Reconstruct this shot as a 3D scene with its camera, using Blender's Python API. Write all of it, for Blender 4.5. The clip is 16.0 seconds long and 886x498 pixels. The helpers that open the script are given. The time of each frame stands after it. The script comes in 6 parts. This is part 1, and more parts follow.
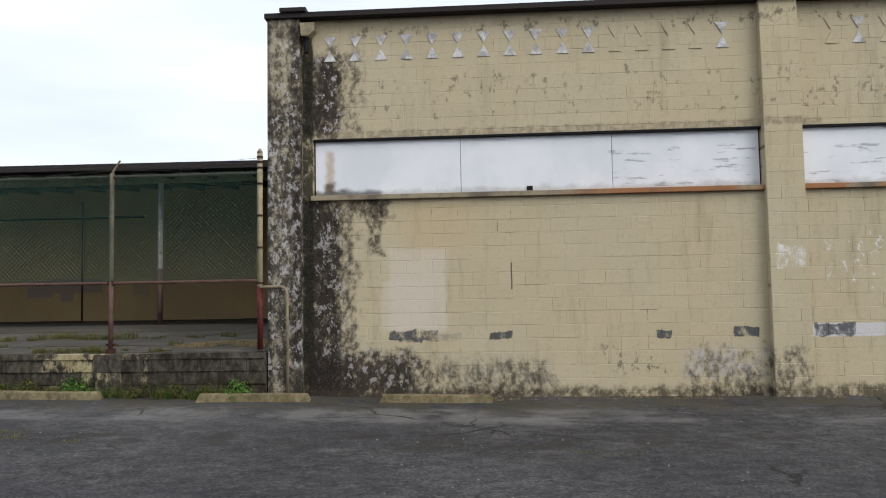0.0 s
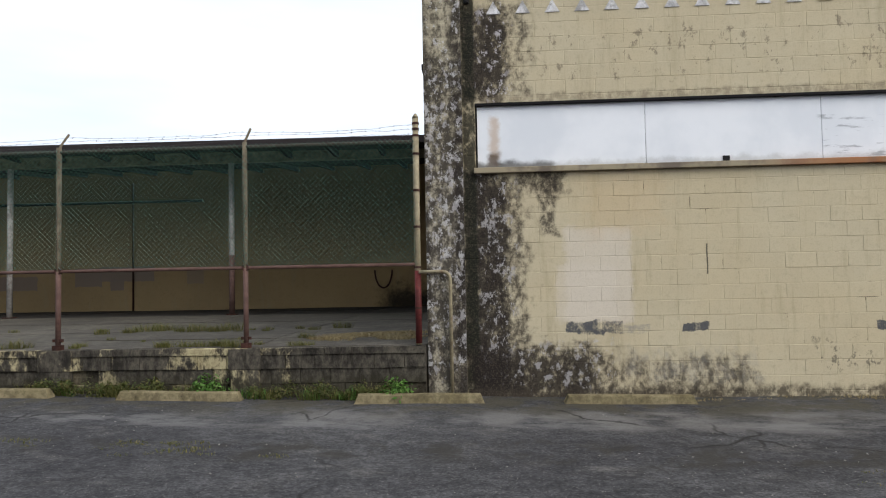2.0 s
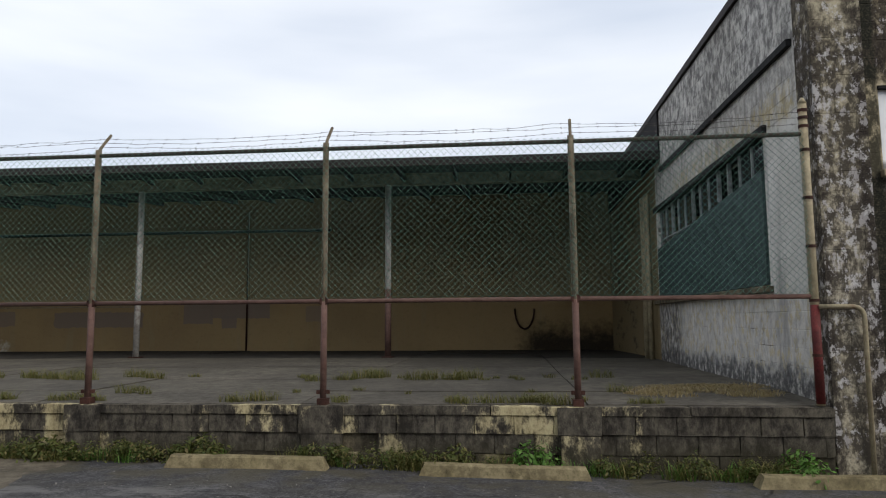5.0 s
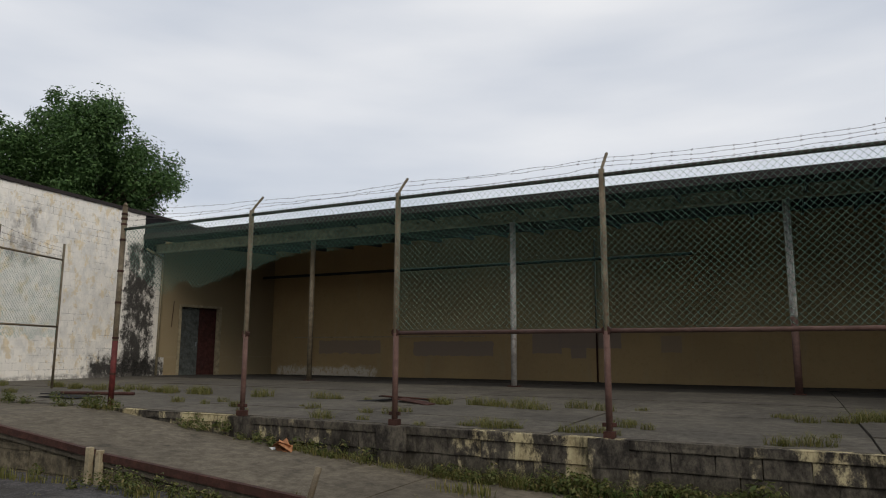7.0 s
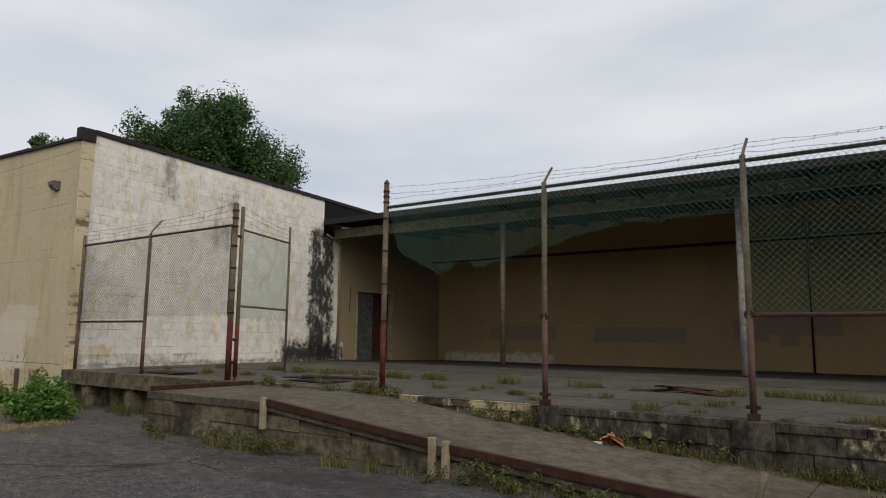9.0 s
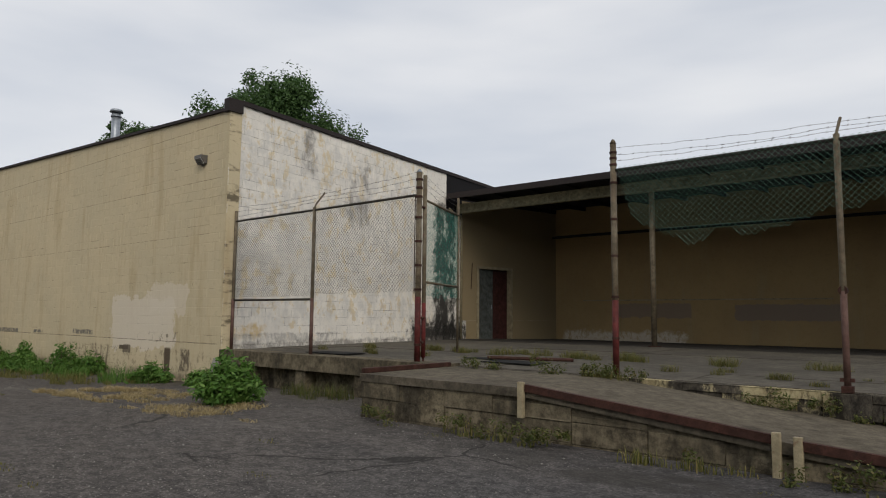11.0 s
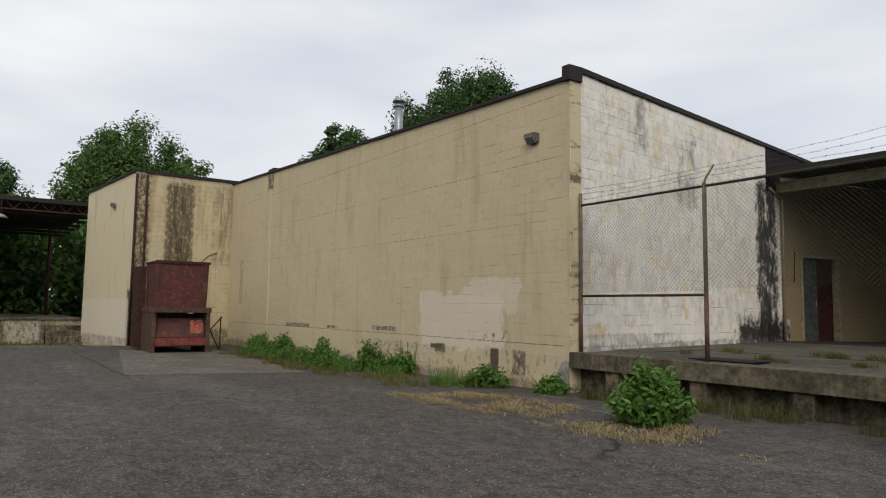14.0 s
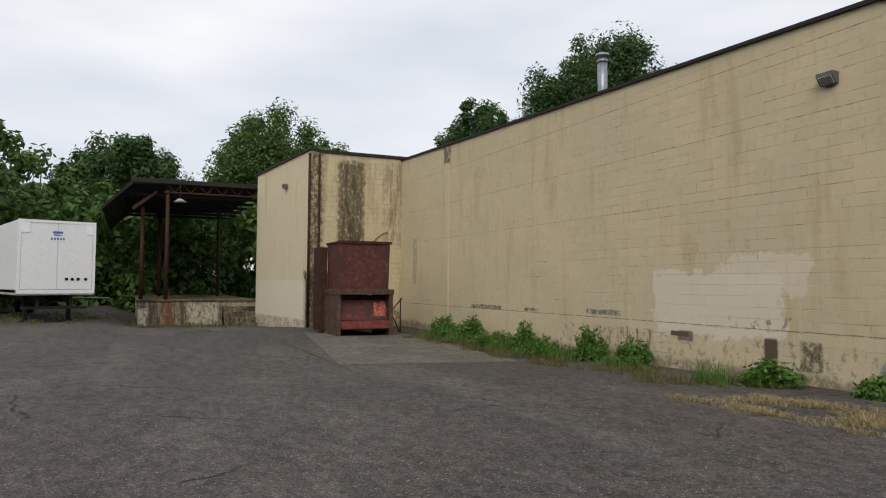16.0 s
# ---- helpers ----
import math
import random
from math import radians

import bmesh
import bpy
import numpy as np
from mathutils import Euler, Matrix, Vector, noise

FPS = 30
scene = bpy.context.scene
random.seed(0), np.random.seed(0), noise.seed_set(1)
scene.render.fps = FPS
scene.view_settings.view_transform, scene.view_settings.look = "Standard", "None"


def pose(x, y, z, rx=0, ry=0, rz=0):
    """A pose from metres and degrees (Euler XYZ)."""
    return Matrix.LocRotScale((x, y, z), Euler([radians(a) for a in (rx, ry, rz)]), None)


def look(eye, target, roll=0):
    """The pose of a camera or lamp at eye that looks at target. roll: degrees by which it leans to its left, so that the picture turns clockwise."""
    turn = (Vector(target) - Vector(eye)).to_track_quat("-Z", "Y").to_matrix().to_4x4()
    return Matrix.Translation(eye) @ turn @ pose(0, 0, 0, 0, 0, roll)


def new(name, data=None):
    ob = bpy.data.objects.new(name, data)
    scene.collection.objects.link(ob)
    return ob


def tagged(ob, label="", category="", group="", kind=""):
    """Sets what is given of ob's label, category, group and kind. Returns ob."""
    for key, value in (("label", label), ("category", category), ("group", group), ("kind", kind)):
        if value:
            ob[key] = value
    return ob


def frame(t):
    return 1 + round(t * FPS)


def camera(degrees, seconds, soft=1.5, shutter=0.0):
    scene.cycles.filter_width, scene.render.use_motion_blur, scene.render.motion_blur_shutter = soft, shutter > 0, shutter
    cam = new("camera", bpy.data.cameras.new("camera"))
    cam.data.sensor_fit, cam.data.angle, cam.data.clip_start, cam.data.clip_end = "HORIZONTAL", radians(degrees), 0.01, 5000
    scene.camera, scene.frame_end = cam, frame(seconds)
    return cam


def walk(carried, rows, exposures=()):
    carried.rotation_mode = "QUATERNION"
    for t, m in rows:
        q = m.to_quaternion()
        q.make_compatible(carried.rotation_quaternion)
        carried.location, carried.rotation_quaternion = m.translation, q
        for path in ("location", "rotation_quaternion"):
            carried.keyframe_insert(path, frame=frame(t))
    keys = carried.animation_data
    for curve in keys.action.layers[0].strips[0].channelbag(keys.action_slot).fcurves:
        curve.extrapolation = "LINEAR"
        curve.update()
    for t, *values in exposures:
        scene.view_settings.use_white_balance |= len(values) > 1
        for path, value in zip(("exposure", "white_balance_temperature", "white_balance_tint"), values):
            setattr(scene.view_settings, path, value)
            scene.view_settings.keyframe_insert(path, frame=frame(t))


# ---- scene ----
cam = camera(66.1, 16.0, soft=1.1)
PATH = [
    (0, (-0.160, 0.312, 1.618), (-0.277, 2.305, 1.736), -1.0),
    (0.5, (-0.773, 0.576, 1.519), (-0.894, 2.569, 1.639), -1.0),
    (1, (-1.437, 0.867, 1.558), (-1.565, 2.860, 1.657), -1.0),
    (1.5, (-2.091, 1.144, 1.612), (-2.220, 3.138, 1.696), -1.0),
    (2, (-2.727, 1.487, 1.603), (-2.845, 3.481, 1.690), -1.1),
    (2.5, (-3.381, 1.755, 1.630), (-3.490, 3.750, 1.722), -0.9),
    (3, (-3.923, 2.102, 1.583), (-4.039, 4.096, 1.691), -0.9),
    (3.2, (-4.138, 2.246, 1.549), (-4.258, 4.238, 1.672), -0.9),
    (5.3, (-7.154, 3.578, 1.582), (-7.381, 5.551, 1.816), -0.1),
    (5.5, (-7.447, 3.608, 1.567), (-7.730, 5.572, 1.817), 0.0),
    (6, (-8.174, 3.613, 1.552), (-8.647, 5.538, 1.822), 0.2),
    (6.5, (-8.931, 3.580, 1.566), (-9.635, 5.430, 1.848), 0.3),
    (7, (-9.566, 3.507, 1.569), (-10.471, 5.265, 1.869), 0.3),
    (7.5, (-10.288, 3.459, 1.561), (-11.313, 5.149, 1.866), 0.4),
    (8, (-10.957, 3.313, 1.531), (-12.019, 4.982, 1.824), 0.5),
    (8.5, (-11.682, 3.136, 1.508), (-12.786, 4.780, 1.785), 0.6),
    (9, (-12.321, 2.892, 1.517), (-13.478, 4.502, 1.777), 0.7),
    (9.2, (-12.576, 2.822, 1.493), (-13.748, 4.423, 1.748), 0.7),
    (11.3, (-15.302, 2.151, 1.480), (-16.611, 3.651, 1.669), 0.6),
    (11.5, (-15.573, 2.128, 1.495), (-16.909, 3.604, 1.686), 0.7),
    (12, (-16.202, 1.971, 1.508), (-17.634, 3.354, 1.696), 0.7),
    (12.5, (-16.838, 1.832, 1.491), (-18.321, 3.161, 1.677), 0.7),
    (13, (-17.502, 1.605, 1.490), (-19.030, 2.882, 1.675), 0.8),
    (13.5, (-18.144, 1.374, 1.493), (-19.717, 2.596, 1.674), 0.8),
    (14, (-18.792, 1.104, 1.507), (-20.426, 2.244, 1.682), 0.8),
    (14.5, (-19.465, 0.875, 1.484), (-21.135, 1.960, 1.658), 0.7),
    (15, (-20.153, 0.621, 1.535), (-21.881, 1.617, 1.685), 0.6),
    (15.5, (-20.826, 0.370, 1.530), (-22.591, 1.303, 1.659), 0.5),
    (16, (-21.593, 0.122, 1.620), (-23.408, 0.956, 1.722), 0.3),
]
EXPOSURES = [(0, 0.60, 6400, 10), (1.5, 0.68, 6350, 10), (3, 0.76, 6350, 10), (5.5, 0.3, 6550, 10), (7, 0.08, 6700, 10.5), (9, 0.04, 6750, 10.5), (12, 0.07, 6750, 10.5), (16, 0.24, 6700, 10)]
walk(cam, [(t, look(eye, target, roll)) for t, eye, target, roll in PATH], EXPOSURES)

# ---- world and sun ----
world = bpy.data.worlds.new("sky")
scene.world = world
world.use_nodes = True
wn, wl = world.node_tree.nodes, world.node_tree.links
wn.clear()
w_out = wn.new("ShaderNodeOutputWorld")
w_bg = wn.new("ShaderNodeBackground")
w_sky = wn.new("ShaderNodeTexSky")
w_sky.sky_type = "NISHITA"
w_sky.sun_disc = False
w_sky.sun_elevation, w_sky.sun_rotation = radians(40), radians(124)
w_co = wn.new("ShaderNodeTexCoord")
w_map = wn.new("ShaderNodeMapping")
w_map.inputs["Scale"].default_value = (1.0, 1.3, 5.0)
w_map.inputs["Rotation"].default_value = (0.0, 0.12, 0.5)
w_noise = wn.new("ShaderNodeTexNoise")
w_noise.inputs["Scale"].default_value = 1.7
w_noise.inputs["Detail"].default_value = 7
w_noise.inputs["Roughness"].default_value = 0.42
w_ramp = wn.new("ShaderNodeValToRGB")
w_ramp.color_ramp.elements[0].position, w_ramp.color_ramp.elements[0].color = 0.28, (0.56, 0.62, 0.72, 1)
w_ramp.color_ramp.elements[1].position, w_ramp.color_ramp.elements[1].color = 0.72, (0.92, 0.94, 0.97, 1)
w_gain = wn.new("ShaderNodeMix")
w_gain.data_type = "RGBA"
w_gain.blend_type = "MULTIPLY"
w_gain.inputs["Factor"].default_value = 1.0
w_gain.inputs[7].default_value = (0.1, 0.1, 0.1, 1)
w_mix = wn.new("ShaderNodeMix")
w_mix.data_type = "RGBA"
w_mix.inputs["Factor"].default_value = 0.9
wl.new(w_co.outputs["Generated"], w_map.inputs["Vector"])
wl.new(w_map.outputs["Vector"], w_noise.inputs["Vector"])
wl.new(w_noise.outputs["Fac"], w_ramp.inputs["Fac"])
wl.new(w_sky.outputs["Color"], w_gain.inputs[6])
wl.new(w_gain.outputs[2], w_mix.inputs[6])
wl.new(w_ramp.outputs["Color"], w_mix.inputs[7])
wl.new(w_mix.outputs[2], w_bg.inputs["Color"])
w_bg.inputs["Strength"].default_value = 0.95
wl.new(w_bg.outputs["Background"], w_out.inputs["Surface"])

sun_data = bpy.data.lights.new("sun", "SUN")
sun_data.energy, sun_data.angle, sun_data.color = 1.5, radians(40), (1.0, 0.95, 0.88)
sun = new("sun", sun_data)
sun.matrix_world = look((0, 0, 0), (-0.75, 0.50, -0.75))

# ---- materials ----
def nodes_of(name):
    m = bpy.data.materials.new(name)
    m.use_nodes = True
    nt = m.node_tree
    return m, nt, nt.nodes["Principled BSDF"]


def nmath(nt, op, a, b=None, clamp=False):
    n = nt.nodes.new("ShaderNodeMath")
    n.operation, n.use_clamp = op, clamp
    for k, v in enumerate((a, b)):
        if v is None:
            continue
        if isinstance(v, (int, float)):
            n.inputs[k].default_value = v
        else:
            nt.links.new(v, n.inputs[k])
    return n.outputs[0]


def nnoise(nt, scale, detail=4.0, rough=0.55, stretch=(1, 1, 1), shift=0.0):
    geo = nt.nodes.new("ShaderNodeNewGeometry")
    mp = nt.nodes.new("ShaderNodeMapping")
    mp.inputs["Scale"].default_value = stretch
    mp.inputs["Location"].default_value = (shift, shift * 0.7, shift * 1.3)
    n = nt.nodes.new("ShaderNodeTexNoise")
    n.inputs["Scale"].default_value, n.inputs["Detail"].default_value, n.inputs["Roughness"].default_value = scale, detail, rough
    nt.links.new(geo.outputs["Position"], mp.inputs["Vector"])
    nt.links.new(mp.outputs["Vector"], n.inputs["Vector"])
    return n.outputs["Fac"]


def nstep(nt, v, lo, hi):
    n = nt.nodes.new("ShaderNodeMapRange")
    n.interpolation_type = "SMOOTHSTEP"
    n.inputs["From Min"].default_value, n.inputs["From Max"].default_value = lo, hi
    nt.links.new(v, n.inputs["Value"])
    return n.outputs["Result"]


def nmix(nt, fac, a, b, blend="MIX"):
    n = nt.nodes.new("ShaderNodeMix")
    n.data_type, n.blend_type = "RGBA", blend
    for k, v in ((0, fac), (6, a), (7, b)):
        if isinstance(v, (int, float)):
            n.inputs[k].default_value = v
        elif isinstance(v, tuple):
            n.inputs[k].default_value = (*v[:3], 1)
        else:
            nt.links.new(v, n.inputs[k])
    return n.outputs[2]


def nbump(nt, bsdf, height, strength=0.3, dist=0.01):
    n = nt.nodes.new("ShaderNodeBump")
    n.inputs["Strength"].default_value, n.inputs["Distance"].default_value = strength, dist
    nt.links.new(height, n.inputs["Height"])
    nt.links.new(n.outputs["Normal"], bsdf.inputs["Normal"])


def npos(nt):
    geo = nt.nodes.new("ShaderNodeNewGeometry")
    s = nt.nodes.new("ShaderNodeSeparateXYZ")
    nt.links.new(geo.outputs["Position"], s.inputs[0])
    return s.outputs


def nrandom(nt):
    info = nt.nodes.new("ShaderNodeObjectInfo")
    geo = nt.nodes.new("ShaderNodeNewGeometry")
    s = nmath(nt, "ADD", info.outputs["Random"], geo.outputs["Random Per Island"])
    return nmath(nt, "FRACT", s)


def worn(name, base, second, dirt, scale=2.0, fine=60.0, rough=0.85, metal=0.0, dirt_lo=0.55, dirt_hi=0.75, bump=0.3,
         stretch=(1, 1, 1), vary=0.0, dist=0.006, patchy=0.8):
    """A surface of two mixed tones with dirt in patches and a fine grain."""
    m, nt, b = nodes_of(name)
    big = nnoise(nt, scale, 5, 0.6, stretch)
    grain = nnoise(nt, fine, 3, 0.6, shift=3.1)
    spots = nnoise(nt, scale * 3.1, 6, 0.65, stretch, shift=7.7)
    col = nmix(nt, nstep(nt, big, 0.35, 0.65), base, second)
    col = nmix(nt, nstep(nt, spots, dirt_lo, dirt_hi), col, dirt)
    mottle = nnoise(nt, 7.0, 9, 0.78, stretch, shift=13.0)
    col = nmix(nt, patchy, col, nmix(nt, nstep(nt, mottle, 0.34, 0.66), (0.45, 0.44, 0.42), (1.5, 1.5, 1.5)), "MULTIPLY")
    col = nmix(nt, nmath(nt, "MULTIPLY", nstep(nt, grain, 0.3, 0.7), 0.35), col, tuple(c * 0.6 for c in base))
    if vary:
        col = nmix(nt, nmath(nt, "MULTIPLY", nrandom(nt), vary), col, tuple(c * 0.55 for c in base))
    nt.links.new(col, b.inputs["Base Color"])
    b.inputs["Roughness"].default_value, b.inputs["Metallic"].default_value = rough, metal
    b.inputs["Specular IOR Level"].default_value = 0.5 if rough < 0.55 else 0.18
    nbump(nt, b, grain, bump, dist)
    return m


def plain(name, color, rough=0.7, metal=0.0):
    m, nt, b = nodes_of(name)
    g = nnoise(nt, 25, 4)
    nt.links.new(nmix(nt, nstep(nt, g, 0.3, 0.75), color, tuple(c * 0.75 for c in color)), b.inputs["Base Color"])
    b.inputs["Roughness"].default_value, b.inputs["Metallic"].default_value = rough, metal
    b.inputs["Specular IOR Level"].default_value = 0.5 if rough < 0.55 else 0.18
    return m



def nbox(nt, axis, u0, u1, z0, z1, soft=0.06, amp=0.2, scale=3.0, shift=0.0):
    """A ragged-edged patch between u0 and u1 along an axis and z0 and z1 in height."""
    p = npos(nt)
    wob = nmath(nt, "MULTIPLY", nmath(nt, "SUBTRACT", nnoise(nt, scale, 6, 0.65, shift=shift), 0.5), amp * 2)
    u = nmath(nt, "ADD", p[axis], wob)
    wob2 = nmath(nt, "MULTIPLY", nmath(nt, "SUBTRACT", nnoise(nt, scale, 6, 0.65, shift=shift + 11.0), 0.5), amp * 2)
    z = nmath(nt, "ADD", p[2], wob2)
    a = nmath(nt, "SUBTRACT", nstep(nt, u, u0 - soft, u0 + soft), nstep(nt, u, u1 - soft, u1 + soft))
    b = nmath(nt, "SUBTRACT", nstep(nt, z, z0 - soft, z0 + soft), nstep(nt, z, z1 - soft, z1 + soft))
    return nmath(nt, "MULTIPLY", a, b, True)


def block_paint(name, base, second, axis, stains, vary=0.12, streak=(0.33, 0.27, 0.16), streak_lo=0.56, streak_amount=0.45, grime=False, mottle=0.0, spot=8.0, grime_lo=0.63, edge=5.0):
    """Paint on concrete block. stains: (u0, u1, z0, z1, soft, amp, colour, strength, speckle): speckle 0 is solid, more breaks it up."""
    m, nt, b = nodes_of(name)
    big = nnoise(nt, 0.55, 5, 0.6)
    col = nmix(nt, nstep(nt, big, 0.35, 0.66), base, second)
    drips = nnoise(nt, 2.2, 6, 0.62, (1, 1, 0.16), 5.0)
    col = nmix(nt, nmath(nt, "MULTIPLY", nstep(nt, drips, streak_lo, streak_lo + 0.17), streak_amount), col, streak)
    fine = nnoise(nt, 7.0, 7, 0.7, (1, 1, 0.13), 25.0)
    col = nmix(nt, nmath(nt, "MULTIPLY", nstep(nt, fine, 0.52, 0.72), streak_amount * 0.7), col, streak)
    mott = nnoise(nt, 9.0, 6, 0.7, shift=2.0)
    col = nmix(nt, nmath(nt, "MULTIPLY", nstep(nt, mott, 0.5, 0.75), 0.4), col, tuple(c * 0.62 for c in base))
    if mottle:
        mo = nnoise(nt, 6.0, 9, 0.78, shift=19.0)
        col = nmix(nt, mottle, col, nmix(nt, 1.0, col, nmix(nt, nstep(nt, mo, 0.36, 0.64), (0.35, 0.34, 0.32), (1.6, 1.58, 1.5)), "MULTIPLY"))
    col = nmix(nt, nmath(nt, "MULTIPLY", nrandom(nt), vary), col, tuple(c * 0.6 for c in base))
    for k, (u0, u1, z0, z1, soft, amp, colour, strength, speckle) in enumerate(stains):
        f = nbox(nt, axis, u0, u1, z0, z1, soft, amp, edge, 1.7 * k)
        if speckle < 0:
            run = nnoise(nt, 5.0, 8, 0.72, (1, 1, 0.14), 3.3 * k + 1)
            f = nmath(nt, "MULTIPLY", f, nstep(nt, run, 0.50 + 0.2 * speckle, 0.62 + 0.2 * speckle), True)
        elif speckle:
            lo, hi = (0.5 - 0.28 / (1 + speckle), 0.48 + 0.1 * speckle) if speckle < 2 else (0.47 + 0.025 * speckle, 0.51 + 0.025 * speckle)
            sp = nnoise(nt, spot, 9, 0.74, (1, 1, 0.7), 3.3 * k + 1)
            f = nmath(nt, "MULTIPLY", f, nstep(nt, sp, lo, hi), True)
        col = nmix(nt, nmath(nt, "MULTIPLY", f, strength), col, colour)
    if grime:
        n = nmath(nt, "ADD", nmath(nt, "MULTIPLY", nnoise(nt, 0.8, 5, 0.7, (1, 1, 2.2), 12.0), 0.7), nmath(nt, "MULTIPLY", nnoise(nt, 3.0, 4, 0.6, (1, 1, 3.0), 17.0), 0.5))
        col = nmix(nt, nmath(nt, "MULTIPLY", nstep(nt, n, grime_lo, grime_lo + 0.12), 0.8), col, (0.055, 0.043, 0.03))
    grain = nnoise(nt, 55, 3, 0.6, shift=3.1)
    col = nmix(nt, nmath(nt, "MULTIPLY", nstep(nt, grain, 0.45, 0.75), 0.18), col, tuple(c * 0.5 for c in base))
    nt.links.new(col, b.inputs["Base Color"])
    b.inputs["Roughness"].default_value = 0.88
    b.inputs["Specular IOR Level"].default_value = 0.12
    nbump(nt, b, nmath(nt, "ADD", grain, nmath(nt, "MULTIPLY", mott, 1.5)), 0.45, 0.006)
    return m


def paint_pair(name, *rest, **more):
    """The paint on the block faces and, with grime in it, on the joints between them."""
    return block_paint(name, *rest, **more), block_paint(name + "_joints", *rest, grime=True, **more)


MOULD, CHALK, SLATE = (0.022, 0.017, 0.015), (0.62, 0.60, 0.60), (0.07, 0.075, 0.085)
TAN = (0.535, 0.452, 0.298)
GREYCHALK = (0.50, 0.475, 0.47)
M_front, M_front_joint = paint_pair("tan_block_paint_front", TAN, (0.54, 0.47, 0.325), 0, [
    (-1.62, -0.74, 0.98, 2.26, 0.05, 0.10, (0.63, 0.56, 0.465), 0.7, 0),
    (-1.75, -0.95, 1.0, 1.75, 0.05, 0.12, (0.63, 0.56, 0.465), 0.5, 0),
    (-1.35, -0.3, 2.2, 3.0, 0.25, 0.4, (0.56, 0.40, 0.22), 0.3, 0),
    (-2.98, -2.40, -0.5, 3.02, 0.06, 0.26, MOULD, 0.95, 0.15),
    (-2.98, -2.15, -0.5, 3.02, 0.12, 0.45, MOULD, 0.85, 1.1),
    (-2.98, -2.38, 4.0, 5.35, 0.06, 0.24, MOULD, 0.94, 0.2),
    (-2.98, -2.05, 4.15, 5.45, 0.12, 0.40, MOULD, 0.85, 1.6),
    (-2.8, -2.3, 0.2, 3.0, 0.08, 0.25, GREYCHALK, 0.6, 2.6),
    (-2.75, -2.35, 4.0, 5.4, 0.08, 0.22, (0.60, 0.56, 0.57), 0.65, 2.9),
    # strip at the pilaster: recess shadow and green-black mould painted as one
    (-2.98, -2.80, -0.5, 5.95, 0.02, 0.05, (0.016, 0.017, 0.012), 0.92, 0.3),
    (-1.98, -1.72, 2.2, 3.04, 0.05, 0.22, MOULD, 0.85, 0.8),
    (-2.25, -1.55, 2.75, 3.06, 0.05, 0.18, MOULD, 0.8, 1.1),
    (-2.9, -1.2, -0.5, 0.66, 0.10, 0.40, MOULD, 0.92, 0.4),
    (-2.9, 0.8, -0.5, 0.48, 0.14, 0.45, MOULD, 0.85, 1.2),
    (-2.4, -1.0, 0.1, 0.72, 0.08, 0.3, GREYCHALK, 0.55, 2.9),
    (-0.9, 0.9, 0.15, 0.6, 0.10, 0.3, (0.30, 0.285, 0.26), 0.35, 1.9),
    (-2.9, 9.0, -0.5, 0.10, 0.06, 0.16, (0.05, 0.04, 0.03), 0.85, 0.8),
    (2.9, 4.6, -0.3, 0.66, 0.08, 0.35, MOULD, 0.85, 1.5),
    (2.8, 4.1, 0.2, 0.70, 0.08, 0.25, GREYCHALK, 0.75, 1.9),
    (1.6, 2.6, 0.3, 0.75, 0.06, 0.25, (0.10, 0.09, 0.07), 0.7, 3.4),
    (-1.62, -0.88, 0.83, 0.99, 0.008, 0.10, SLATE, 0.95, 0.9),
    (-0.88, -0.5, 0.83, 0.93, 0.008, 0.07, (0.28, 0.26, 0.23), 0.8, 1.4),
    (-0.08, 0.27, 0.83, 0.95, 0.008, 0.09, SLATE, 0.95, 0.4),
    (2.44, 2.65, 0.83, 0.95, 0.008, 0.09, SLATE, 0.95, 0.4),
    (3.58, 3.95, 0.83, 0.98, 0.008, 0.09, SLATE, 0.95, 0.3),
    (0.262, 0.282, 1.60, 2.01, 0.006, 0.03, (0.05, 0.045, 0.035), 0.9, 0),
    (4.72, 9.0, 0.82, 1.02, 0.01, 0.02, CHALK, 0.95, 0),
    (4.76, 5.35, 0.82, 1.02, 0.01, 0.10, SLATE, 0.9, 0.6),
    (4.2, 4.6, 1.85, 2.2, 0.02, 0.14, (0.78, 0.77, 0.75), 0.95, 1.6),
    (5.0, 6.6, 1.5, 2.3, 0.05, 0.3, (0.72, 0.71, 0.70), 0.8, 3.6),
    (-2.2, 9.0, 5.62, 5.80, 0.05, 0.16, (0.12, 0.10, 0.08), 0.7, 2.6),
    (-2.8, 5.0, 4.01, 4.12, 0.03, 0.08, (0.16, 0.13, 0.09), 0.6, 1.2),
    (-1.9, 9.0, 4.3, 5.0, 0.05, 0.3, (0.14, 0.11, 0.08), 0.6, 4.0),
], streak_amount=0.5, grime_lo=0.67)
M_pilaster, M_pilaster_joint = paint_pair("stained_corner_paint", (0.46, 0.405, 0.285), (0.48, 0.43, 0.33), 0, [
    (-3.7, -2.7, -0.5, 4.6, 0.15, 0.6, MOULD, 0.9, 0.6),
    (-3.7, -2.7, 4.3, 6.2, 0.15, 0.4, MOULD, 0.85, 1.4),
    (-3.12, -2.7, -0.5, 6.2, 0.06, 0.14, MOULD, 0.88, 0.6),
    (-3.7, -3.44, -0.5, 6.2, 0.03, 0.06, MOULD, 0.8, 0.9),
    (-3.6, -2.85, 0.3, 4.5, 0.1, 0.3, GREYCHALK, 0.55, 2.7),
    (-3.6, -2.85, 0.3, 5.6, 0.1, 0.3, (0.58, 0.56, 0.55), 0.65, 3.4),
])
